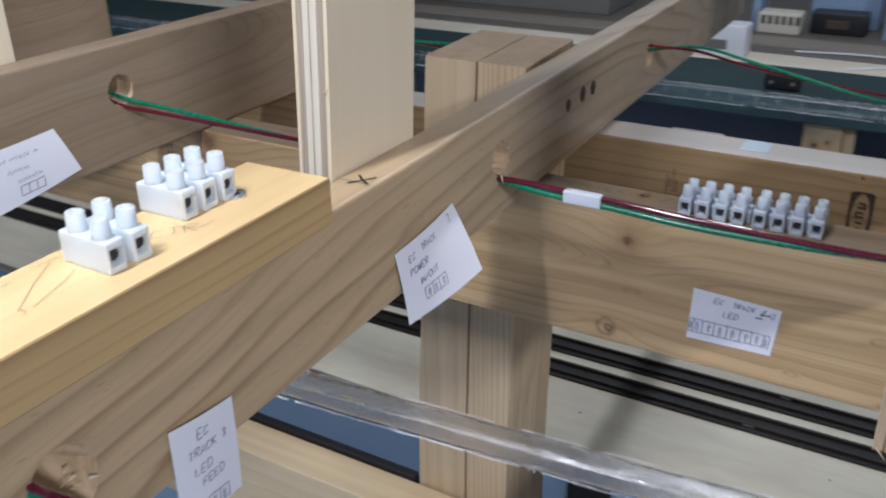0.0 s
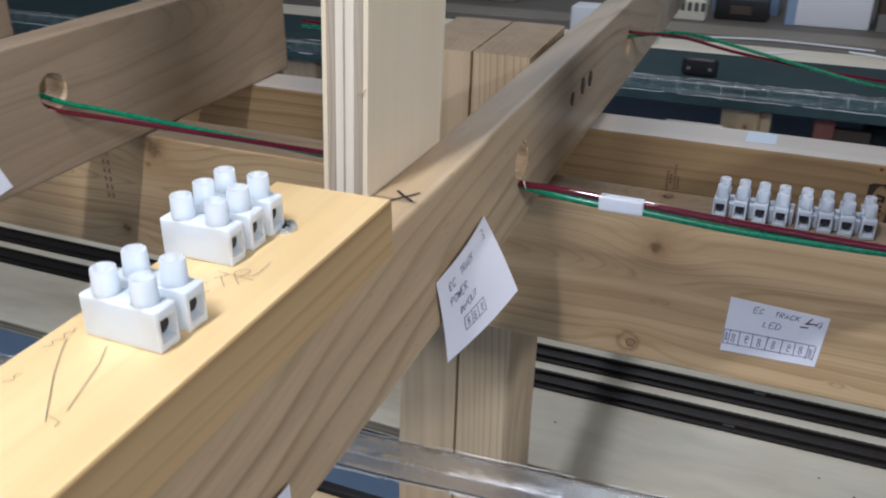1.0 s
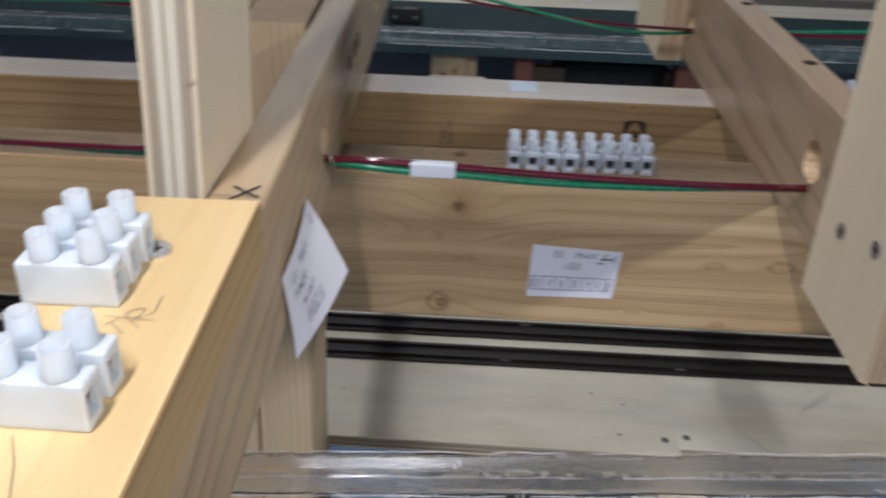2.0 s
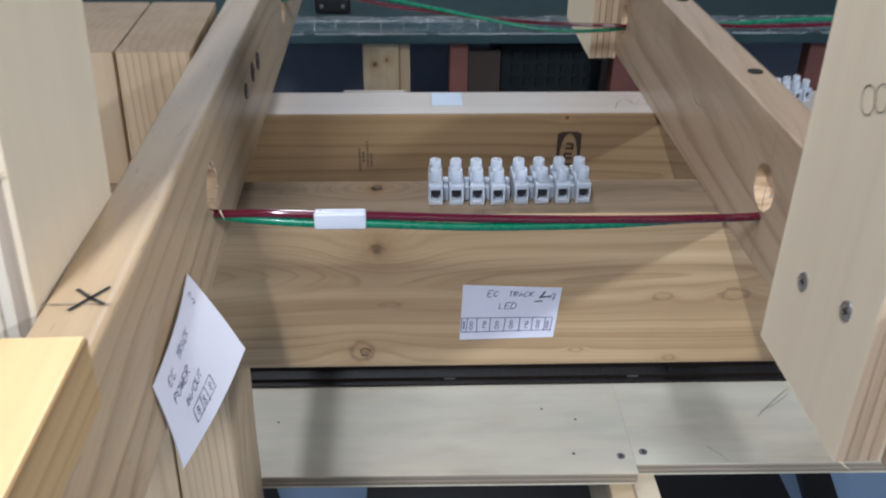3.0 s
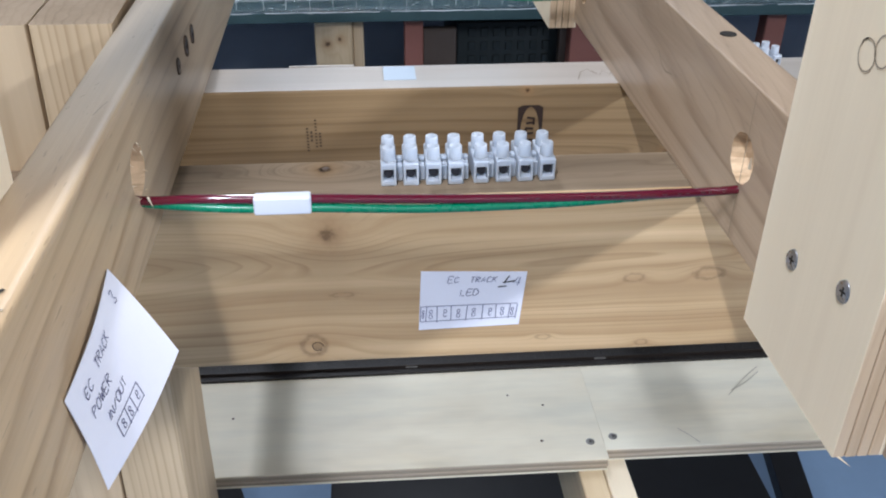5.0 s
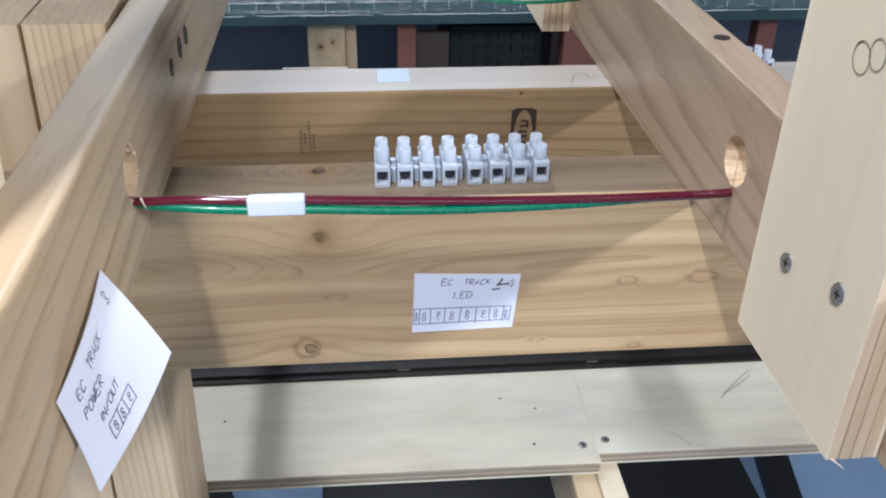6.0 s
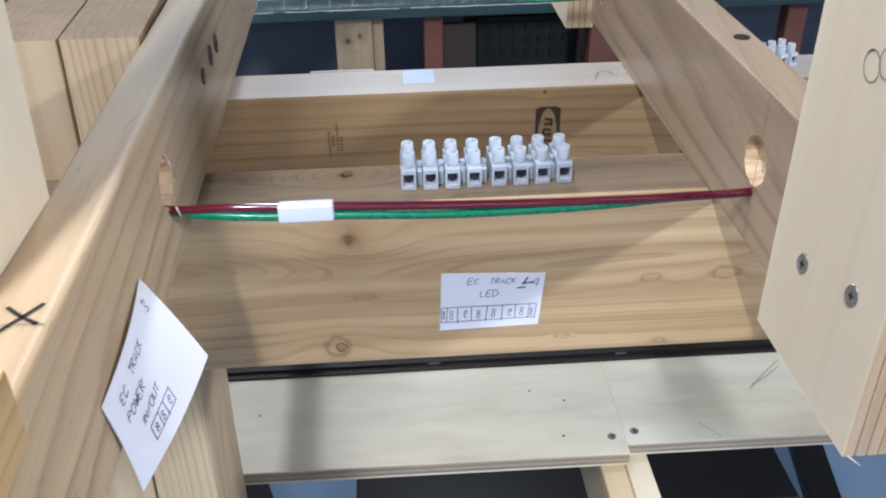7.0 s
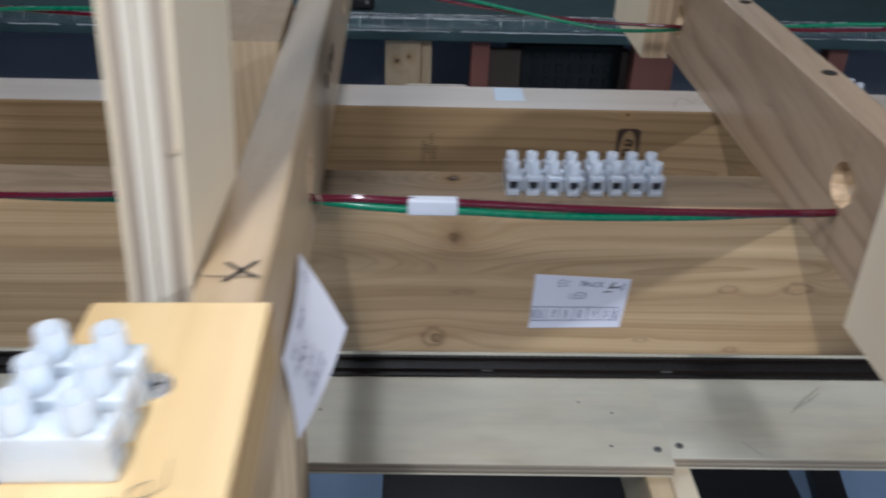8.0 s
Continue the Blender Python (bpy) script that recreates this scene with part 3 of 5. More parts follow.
def knot(parent, m, r, core, label):
    """A tight knot: a round plug slightly proud of the wood, with a dark cracked rim."""
    rnd = random.Random(int(r * 1e5))
    plug = bm_cyl(r, -0.0010, 0.00025, n=22, bevel=0.0002)
    for v in plug.verts:
        v.co.x *= 1 + 0.10 * math.sin(3 * math.atan2(v.co.y, v.co.x) + 0.6)
    plug.transform(m)
    ob = part("knot", plug, core, parent, label, smooth=True)
    pts = [Vector((r * (1.04 + 0.08 * rnd.random()) * math.cos(q) * (1 + 0.10 * math.sin(3 * q + 0.6)), r * (1.04 + 0.08 * rnd.random()) * math.sin(q), 0.00005)) for q in [2 * math.pi * k / 20 for k in range(19)]]
    rim = bm_tube(pts, r * 0.11, 5)
    rim.transform(m)
    part("knot_rim", rim, M_KNOT_RIM, ob, "dark brown rim")


knot(front, pose(0.0578, -0.0190, -0.0345, 90, 0, 0), 0.0023, M_KNOT, "round brown peg knot")
knot(front, pose(0.0655, 0.0100, 0.0445), 0.0016, M_KNOT_DARK, "small dark open knot")


def joist(x, y0, y1, turn, material, label, holes, high=0.0635, thick=0.019, ease=0.0026):
    """A one-by-three on edge across the girders; x is its right face at y = 0. Its own x axis points away from the camera side."""
    mid = (y0 + y1) / 2
    m = pose(x - thick / 2 - math.tan(radians(turn)) * mid, mid, T + high / 2, 0, 0, 90 + turn)
    bm = bm_box((-(y1 - y0) / 2, -thick / 2, -high / 2), ((y1 - y0) / 2, thick / 2, high / 2))
    for side, off in ((-1, ease), (1, 0.0012)):  # the two long faces are eased unevenly
        bmesh.ops.bevel(bm, geom=[e for e in bm.edges if all(v.co.y * side > thick * 0.49 for v in e.verts)], offset=off, segments=5, profile=0.6, affect="EDGES")
    ob = flat_faces(thing("joist", bm, material, m, label, "joist", "joists", smooth=True))
    if holes:
        carve(ob, [bore(hy - mid, hz - T - high / 2, r, lean, slot) for hy, hz, r, lean, slot in holes], M_HOLE)
    return ob


near_joist = joist(0.0004, -0.52, 0.62, 1.3, M_JOIST, "grey-streaked pine joist bored for wires and marked with a cross",
      [(-0.037, 0.9850, 0.0112, 0.2, -0.0014), (0.245, 0.982, 0.0085, 0.2, 0.002), (-0.3445, 0.9785, 0.0122, -0.5, 0.002)], ease=0.0034)
fir_joist = joist(0.2462, -0.52, 0.62, 0.3, M_JOIST_WARM, "reddish fir joist bored for wires",
      [(-0.0445, 0.9845, 0.0105, 0.2, -0.0006), (0.222, 0.978, 0.0085, 0.2, 0.002)])
joist(-0.265, -0.52, 0.180, 1.0, M_JOIST_BROWN, "brown pine joist bored for wires, beside a paper label", [(-0.068, 0.998, 0.0105, 0.2, 0.0)], high=0.078)
joist(-0.56, -0.52, 0.180, 1.0, M_JOIST_BROWN, "pine joist bored for wires", [], high=0.085)
joist(0.52, -0.52, 0.62, 0.0, M_JOIST, "pine joist across the girders", [])

thing("shim", bm_box((0.040, 0.1653, 0.925), (0.078, 0.1672, T + 0.0001), 0.0002, 1), M_EDGE_PALE, None, "pale thin shim behind the back girder", "shim")

# double stud post between the girders
post = empty("post", pose(0, 0.0825, 0), "two spruce studs screwed side by side as a leg", "post")
for top, low, mt in (((-0.0960, -0.0577), (-0.1095, -0.0668), M_POST_PLAIN), ((-0.0567, -0.0222), (-0.0655, -0.0297), M_POST)):
    b = bm_box((-0.508, -0.0443, -0.5), (0.508, 0.0443, 0.5), 0.0, 2)
    bmesh.ops.subdivide_edges(b, edges=[e for e in b.edges if abs(e.verts[0].co.x - e.verts[1].co.x) > 0.5], cuts=9)
    for v in b.verts:  # the legs splay a little below the girders
        h = min(max((1.016 - (v.co.x + 0.508)) / 0.296, 0.0), 1.15)
        ends = [a + (c - a) * h for a, c in zip(top, low)]
        v.co.z = -(ends[0] if v.co.z > 0 else ends[1]) + 0.0022 * v.co.y / 0.0443
    bmesh.ops.bevel(b, geom=[e for e in b.edges if abs(e.verts[0].co.x - e.verts[1].co.x) > 0.05], offset=0.002, segments=2, profile=0.6, affect="EDGES")
    for f in b.faces:
        f.material_index = 1 if f.normal.x > 0.9 else 0
    part("stud", b, (mt, M_END), post, smooth=True, m=pose(0, 0, 0.508, 0, -90, 0))


# ---- plywood risers ----
def riser(x0, x1, y0, y1, z0, z1, label, mx, lean=0.0):
    """A plywood upright: thin face veneers and plies of alternating grain, each its own layer."""
    root = empty("riser", pose((x0 + x1) / 2, (y0 + y1) / 2, z0, 0, lean, 0), label, "riser", "plywood risers")
    w = x1 - x0
    if mx:  # warm plies with thin dark glue lines
        layers = [(0.0, 0.07, M_FACE)] + [(0.07 + 0.2325 * k, (0.275 if k < 3 else 0.29) + 0.2325 * k, M_PLY_WARM) for k in range(4)] + [(0.275 + 0.2325 * k, 0.3025 + 0.2325 * k, M_GLUE) for k in range(3)]
        layers = sorted(layers, key=lambda q: q[0]) + [(0.9875, 1.0, M_FACE)]
    else:
        cuts = [0.0, 0.11, 0.31, 0.50, 0.54, 0.71, 0.90, 1.0]
        layers = [(a, q, M_FACE if k in (0, 6) else (M_PLY_DARK if k % 2 else M_PLY_LIGHT)) for k, (a, q) in enumerate(zip(cuts, cuts[1:]))]
    rnd = random.Random(int(x0 * 1000) + 3)
    for a, q, mt in layers:
        inset = 0.0003 + 0.0003 * rnd.random() if mt in (M_PLY_DARK, M_GLUE) else 0.0001 * rnd.random()
        bx = bm_box((0, -(y1 - y0) / 2 + inset, (a - 0.5) * w), (z1 - z0, (y1 - y0) / 2 - inset, (q - 0.5) * w), 0.0002, 1)
        part("ply", bx, mt, root, m=pose(0, 0, 0, 0, -90, 0))
    return root


layered_riser = riser(-0.0364, -0.0187, -0.171, -0.103, 0.945, 1.32, "plywood upright with layered edge, screwed to a joist", 0, 2.6)
screwed_riser = riser(0.2125, 0.2272, -0.167, -0.100, 0.9515, 1.32, "plywood upright with a pencilled figure and two screws", 1)
riser(0.2090, 0.2275, 0.245, 0.350, 0.945, 1.32, "plywood upright behind the back girder", 1)
riser(-0.303, -0.285, -0.19, -0.126, 0.945, 1.32, "plywood upright beside a brown joist", 0)

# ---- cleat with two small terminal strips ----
lumber("cleat", 0.32, 0.0408, 0.019, M_CLEAT_SHADED, pose(-0.0043, -0.3685, JT + 0.0095, 0, 0, 91.2), "yellow pine cleat with pencil notes on a joist", "cleat", bevel=0.0012, edge=M_CLEAT)


def terminal_strip(n, m, label, tail=False, thin=0.0, mt=M_WHITE):
    """n poles along local x, 10 mm apart; wire mouths face local -y and +y."""
    root = empty("terminal_strip", m, label, "terminal strip", "terminal strips")
    for k in range(n):
        cx = (k - (n - 1) / 2) * 0.0099
        bm = bm_box((-0.0034, -0.0108, 0), (0.0034, 0.0108, 0.0106), 0.0004, 1)
        for f in sorted((f for f in bm.faces if abs(f.normal.y) > 0.99), key=lambda f: -f.calc_area())[:2]:
            ny = f.normal.y
            bmesh.ops.inset_region(bm, faces=[f], thickness=0.0010, depth=0.0)
            for v in f.verts:  # the mouth sits a little above the foot of the block
                v.co.x = math.copysign(0.0024, v.co.x)
                v.co.z = 0.0022 if v.co.z < 0.005 else 0.0080
            lid = bmesh.ops.extrude_discrete_faces(bm, faces=[f])["faces"][0]
            for v in lid.verts:
                v.co.y -= ny * 0.0034
                if v.co.z < 0.005:
                    v.co.z += 0.0010
        pole = part("pole", bm, mt, root, "white nylon block with a wire mouth", smooth=True, m=pose(cx, 0, 0))
        for sy in (-1, 1):
            tw = bm_cyl(0.0032 - thin * 0.3, 0.0100, 0.0168 - thin * 0.3, (0, sy * 0.0054), 20, r2=0.0029 - thin * 0.3, bevel=0.0003)
            top = max((f for f in tw.faces if f.normal.z > 0.99), key=lambda f: f.calc_area())
            bmesh.ops.inset_region(tw, faces=[top], thickness=0.0010, depth=0.0)
            for v in top.verts:
                v.co.z -= 0.003
            part("screw_tower", tw, mt, pole, smooth=True)
            cl = bm_cyl(0.0021, -0.0008, 0.0008, n=16, bevel=0.0003)
            cl.transform(pose(0, sy * 0.0084, 0.0056, 90, 0, 0))
            part("clamp", cl, M_CLAMP, pole, "dark metal clamp")
        if k or tail:
            x0 = cx - 0.0063 if k else n / 2 * 0.0099 - 0.0017
            web = bm_join(bm_box((0, -0.0058, 0), (0.0027, 0.0058, 0.0074), 0.0003, 1), bm_box((0, -0.0015, 0.0072), (0.0027, 0.0015, 0.0094), 0.0003, 1))
            part("web", web, mt, root, smooth=True, m=pose(x0, 0, 0))
    return root


CT = JT + 0.019
terminal_strip(3, pose(-0.0168, -0.2525, CT, 0, 0, 91), "white three-pole screw terminal strip on a cleat")
terminal_strip(2, pose(-0.0065, -0.2980, CT, 0, 0, 89), "white two-pole screw terminal strip on a cleat")
terminal_strip(4, pose(0.1087, 0.0205, T, 0, 0, -0.5), "white four-pole screw terminal strip on the front girder", True, thin=0.0006, mt=M_NYLON_DIM)
terminal_strip(4, pose(0.1494, 0.0212, T, 0, 0, 1.2), "white four-pole screw terminal strip on the front girder", thin=0.0006, mt=M_NYLON_DIM)
terminal_strip(3, pose(0.316, 0.150, T, 0, 0, 20) @ Matrix.Scale(0.76, 4), "small white terminal strip on the back girder", mt=M_NYLON_DIM)

# screws
screw(pose(-0.0058, -0.2400, CT + 0.0008, 8, 0, 20), 0.0036, "shiny washer-head screw in a cleat", M_ZINC)
for y, z in ((-0.1220, 0.989), (-0.1510, 0.997)):
    screw(pose(0.2122, y, z, 0, -90, 12) @ Matrix.Diagonal((1.3, 1.0, 1, 1)), 0.0027, "dull zinc screw sunk into a plywood upright", M_SCREW)


# ---- wires ----
def twisted(name, spans, label, amp=0.0016, turns=1.0, r=0.0014):
    root = empty(name, pose(*spans[0]), label, "wire", "wire pairs")
    base = smooth_points(spans, 14)
    o = Vector(spans[0])
    n = len(base) - 1
    for nm, ph, mt in (("red_wire", 0.0, M_RED), ("green_wire", math.pi, M_GREEN)):
        pts = []
        for k, p in enumerate(base):
            a = ph + 2 * math.pi * turns * k / n + 1.2
            pts.append(p - o + Vector((0, amp * math.cos(a), amp * math.sin(a))))
        part(nm, bm_tube(pts, r), mt, root, smooth=True)
    return root


main = empty("wire_pair", pose(0, -0.044, 0.970), "red and green wires taped together between joists", "wire", "wire pairs")
red = smooth_points([(-0.014, 0.008, 0.006), (0.000, 0.002, 0.0042), (0.021, 0.0, 0.0050), (0.043, 0.0, 0.0042), (0.064, 0.0, 0.0037), (0.103, 0.0, 0.0021), (0.135, 0.0, 0.0012), (0.167, 0.0, 0.0007), (0.20, 0.0, 0.0009), (0.228, 0.0, 0.0018), (0.245, 0.002, 0.004)], 10)
green = smooth_points([(-0.014, 0.009, 0.005), (0.000, 0.003, 0.0030), (0.021, -0.0005, 0.0020), (0.043, -0.001, 0.0007), (0.064, -0.001, 0.0003), (0.103, -0.001, -0.0015), (0.135, -0.0005, -0.0019), (0.167, 0.0, -0.0014), (0.195, 0.0015, -0.0005), (0.228, 0.0022, 0.0004), (0.245, 0.004, 0.003)], 10)
part("red_wire", bm_tube(red, 0.0018, 18), M_RED, main, smooth=True)
part("green_wire", bm_tube(green, 0.0017, 18), M_GREEN, main, smooth=True)
ink = random.Random(12)
for k in range(60, len(red) - 12):  # worn print along the insulation
    if ink.random() < 0.45:
        a, b = red[k], red[k + 1]
        part("wire_print", bm_tube([a + (b - a) * q + Vector((0, -0.00168, 0.0006)) for q in (0.1, 0.5, 0.5 + 0.4 * ink.random())], 0.00022, 4), M_PRINT, main, "dark worn print on the insulation")
sleeve = bm_box((0.0425, -0.0032, -0.0013), (0.0638, 0.0024, 0.0059), 0.0012, 3)
part("tape_flag", sleeve, M_TAPE, main, "white tape wrapped round both wires", smooth=True)
twisted("wire_pair", [(-0.012, -0.036, 0.975), (-0.03, -0.040, 0.975), (-0.09, -0.050, 0.977), (-0.161, -0.058, 0.982), (-0.226, -0.063, 0.986), (-0.262, -0.068, 0.989), (-0.285, -0.068, 0.993)],
        "red and green wires slung between joists", 0.0026, 0.56)
twisted("wire_pair", [(-0.015, 0.244, 0.988), (0.000, 0.245, 0.9885), (0.035, 0.243, 0.991), (0.076, 0.238, 0.985), (0.137, 0.230, 0.977), (0.181, 0.224, 0.9735), (0.226, 0.222, 0.974), (0.25, 0.222, 0.976)],
        "loose red and green wires behind the back girder", 0.0022, 1.4, 0.0012)
twisted("wire_pair", [(0.25, 0.222, 0.976), (0.30, 0.224, 0.975), (0.40, 0.226, 0.977), (0.51, 0.226, 0.975)], "red and green wires behind the back girder", 0.002, 1.0)
twisted("wire_pair", [(-0.02, 0.204, 0.985), (-0.10, 0.215, 0.978), (-0.20, 0.225, 0.976), (-0.28, 0.225, 0.977)], "red and green wires behind the back girder", 0.002, 1.0)
twisted("wire_pair", [(-0.03, -0.360, 0.994), (0.000, -0.3535, 0.989), (0.0065, -0.3505, 0.986), (0.0085, -0.345, 0.9785), (0.0100, -0.338, 0.9705), (0.0115, -0.330, 0.960), (0.012, -0.322, 0.945), (0.012, -0.318, 0.925)], "red and green wires out of a bored joist", 0.0012, 0.1, 0.0018)

# ---- paper labels ----
card("paper_label", ((0.1070, -0.0006, 0.9115), (0.1560, -0.0006, 0.9092), (0.1535, -0.0006, 0.8795), (0.1058, -0.0006, 0.8785)), 0.0,
     [("EC", 0.0052, 0.255, 0.81, 0.02), ("TRACK", 0.0046, 0.465, 0.82, 0.02), ("4", 0.0076, 0.875, 0.76, 0.0), ("LED", 0.0054, 0.38, 0.58, 0.03)],
     [(8, 0.01, 0.95, 0.15, 0.41, (0.0, 0.055, 0.175, 0.32, 0.475, 0.645, 0.79, 0.925, 1.0))], "white card reading EC TRACK 4 LED taped to the girder",
     crossed=(((0.835, 0.93), (0.79, 0.80)), ((0.78, 0.81), (0.90, 0.84)), ((0.74, 0.73), (0.82, 0.745))))
card("paper_label", ((0.0045, -0.1540, 0.9745), (0.0035, -0.0983, 0.9800), (0.0197, -0.0955, 0.9448), (0.0065, -0.1465, 0.9338)), 0.002,
     [("EC", 0.0052, 0.14, 0.78, 0.05), ("TRACK", 0.0047, 0.33, 0.81, 0.05), ("3", 0.0060, 0.80, 0.85, 0.03), ("POWER", 0.0052, 0.12, 0.61, 0.05), ("IN/OUT", 0.0048, 0.20, 0.43, 0.08)],
     [(3, 0.24, 0.53, 0.19, 0.35)], "curling white card reading EC TRACK 3 POWER IN/OUT")
card("paper_label", ((0.0088, -0.3000, 0.9720), (0.0080, -0.2692, 0.9680), (0.0082, -0.2702, 0.9278), (0.0090, -0.3012, 0.9310)), 0.001,
     [("EC", 0.0056, 0.36, 0.80, 0.06), ("TRACK 3", 0.0050, 0.20, 0.63, 0.10), ("LED", 0.0054, 0.26, 0.45, 0.10), ("FEED", 0.0052, 0.36, 0.32, 0.12)],
     [(2, 0.42, 0.76, 0.03, 0.17)], "white card reading EC TRACK 3 LED FEED on a joist")
faint = card("paper_label", ((-0.2590, -0.187, 0.9860), (-0.2575, -0.130, 0.9895), (-0.2535, -0.1185, 0.9605), (-0.2590, -0.181, 0.9480)), 0.002,
     [], [], "curling white card with illegible writing on a brown joist")
scrawl = []
hand = random.Random(31)
for v, words in ((0.0300, ((0.010, 0.018), (0.021, 0.034), (0.037, 0.040))), (0.0225, ((0.018, 0.032),)), (0.0160, ((0.023, 0.040),))):
    for a, b in words:
        n = int((b - a) / 0.0011)
        scrawl.append([(a + (b - a) * k / n + 0.0005 * hand.random(), v + (0.0026 * (k % 2) - 0.0013) * hand.uniform(0.4, 1.1)) for k in range(n + 1)])
scrawl += [[(0.024 + 0.0055 * k, 0.0065), (0.0245 + 0.0055 * k, 0.0122)] for k in range(4)] + [[(0.024, 0.0065), (0.0405, 0.0070)], [(0.0245, 0.0122), (0.0410, 0.0128)]]
for ln in scrawl:
    part("pen_stroke", ribbon([ln], 0.0004, lambda u, v: Vector((-0.2585 + 0.0035 * u / 0.06 + 0.0022, -0.185 + u * 0.98, 0.949 + v + 0.004 * u / 0.06))), M_INK, faint, "illegible blue-black pen stroke")


def splinter(of, at, way, w=0.0012):
    """A torn sliver of wood on a board."""
    a, d = Vector(at), Vector(way)
    s = d.cross(Vector((0.3, 0.2, 1))).normalized() * w
    u = d.cross(s).normalized() * w * 0.5
    bm = bmesh.new()
    base = [bm.verts.new(a + s), bm.verts.new(a + u), bm.verts.new(a - s), bm.verts.new(a - u)]
    tip = bm.verts.new(a + d)
    bm.faces.new(base)
    for k in range(4):
        bm.faces.new((base[k], base[(k + 1) % 4], tip))
    bmesh.ops.recalc_face_normals(bm, faces=bm.faces)
    bm.transform(of.matrix_basis.inverted())
    return part("splinter", bm, M_FACE, of, "pale torn wood sliver")


splinter(screwed_riser, (0.2140, -0.1665, 0.9518), (0.0035, -0.003, -0.002), 0.0007)
splinter(layered_riser, (-0.0165, -0.1712, 1.052), (0.0035, -0.001, 0.003), 0.0007)
splinter(near_joist, (0.0045, -0.0440, 0.9765), (0.002, -0.002, -0.004), 0.0008)
splinter(near_joist, (0.0045, -0.0420, 0.9745), (0.002, 0.003, -0.003), 0.0007)
splinter(near_joist, (0.0085, -0.3312, 0.9765), (0.0015, 0.0035, -0.0010), 0.0009)
splinter(fir_joist, (0.2262, -0.0530, 0.9850), (-0.001, -0.002, 0.006), 0.0006)

for k, (dy, dz, ln) in enumerate(((-0.003, -0.004, 0.006), (0.001, -0.006, 0.007), (0.004, -0.003, 0.005), (-0.005, 0.001, 0.004), (0.006, 0.001, 0.005))):
    splinter(near_joist, (0.0040, -0.342 + dy, 0.979 + dz), (0.0035, 0.0012 * (k % 3 - 1), ln * 0.7), 0.0006)

torn = random.Random(8)
for k in range(18):  # ragged fibres in the lower half of the near hole
    a = math.pi * (0.95 + 0.06 * k)
    splinter(near_joist, (0.0070 - 0.006 * torn.random(), -0.3445 + 0.0112 * math.cos(a), 0.9785 + 0.0130 * math.sin(a)),
             (0.0012 * torn.random(), -0.0030 * math.cos(a) * torn.uniform(0.4, 1.2), -0.0050 * math.sin(a) * torn.uniform(0.5, 1.3)), 0.0006)
for k in range(9):  # torn fibres round the bored holes
    a = 0.7 * k + 0.4
    splinter(near_joist, (0.0008, -0.038 + 0.0098 * math.cos(a), 0.9835 + 0.0120 * math.sin(a)), (0.0010 + 0.0004 * (k % 3), -0.0016 * math.cos(a), -0.0022 * math.sin(a) - 0.0006), 0.0005)

# ---- marks on the wood ----
def mark(name, lines, width, place, material, label, category="pencil mark"):
    return thing(name, ribbon(lines, width, place), material, None, label, category)


on_joist_top = lambda u, v: Vector((u, v, JT + 0.0004))
mark("marker_cross", [[(-0.0072, -0.1710), (-0.0035, -0.1655), (0.0004, -0.1597)], [(-0.0082, -0.1607), (-0.0035, -0.1650), (0.0014, -0.1683)]], 0.0012, on_joist_top, M_INK_BLACK, "black marker cross on a joist's top", "marker cross")
mark("pencil_line", [[(-0.0150, -0.1682), (-0.004, -0.1680), (0.0030, -0.1682)]], 0.0006, on_joist_top, M_PENCIL, "thin pencil line across a joist's top")
for ln in ([(-0.0155, -0.0500), (-0.0145, -0.0480)], [(-0.0135, -0.0395), (-0.0122, -0.0370)], [(-0.0112, -0.0280), (-0.0100, -0.0255)], [(-0.0050, -0.0560), (-0.0042, -0.0500), (-0.0030, -0.0440)]):
    mark("pencil_tick", [ln], 0.00035, on_joist_top, M_PENCIL, "short dark tick on a joist's top")
on_cleat = lambda u, v: Vector((u, v, CT + 0.0004))
for ln in ([(-0.0195, -0.3095), (-0.0178, -0.3126), (-0.0121, -0.3211), (-0.0013, -0.3346)], [(-0.0092, -0.3086), (-0.0057, -0.3150), (0.0001, -0.3305)], [(-0.0020, -0.3330), (0.0012, -0.3335), (0.0016, -0.3352)]):
    mark("pencil_note", [ln], 0.00022, on_cleat, M_PENCIL, "pencilled pointer line on a cleat")
note = empty("pencil_note", pose(-0.0052, -0.2820, CT), "pencilled letters CTR on a cleat", "pencil mark")
for letter in pen_lines("CTR", 0.0062, (0.0, 0.0), radians(55), 4):
    part("letter", ribbon(letter, 0.00024, lambda u, v: Vector((u, v, 0.0004))), M_PENCIL, note)
for ln in (
           [(-0.0076, -0.2693), (-0.0014, -0.2694), (0.0022, -0.2672), (0.0024, -0.2640), (0.0021, -0.2600)],
           [(-0.0221, -0.3145), (-0.0205, -0.3128), (-0.0218, -0.3115), (-0.0202, -0.3098), (-0.0216, -0.3081), (-0.0204, -0.3066), (-0.0211, -0.3055)],
           [(-0.0195, -0.3277), (-0.0180, -0.3262), (-0.0192, -0.3250), (-0.0180, -0.3238)]):
    mark("pencil_note", [[(q.x, q.y) for q in smooth_points([(*p, 0) for p in ln], 5)]], 0.00022, on_cleat, M_PENCIL, "faint pencilled scribble on a cleat")
on_riser = lambda u, v: Vector((0.2122, u, v))
mark("pencil_figure", [ring_line(-0.1325, 1.0565, 0.0040, 0.0042, 22, 0.6, 1.12), ring_line(-0.1392, 1.0595, 0.0036, 0.0040, 22, 2.6, 1.15)], 0.0004, on_riser, M_PENCIL, "pencilled looped figure on plywood")
on_right_joist = lambda u, v: Vector((0.2268 - u * 0.0052, u, v))
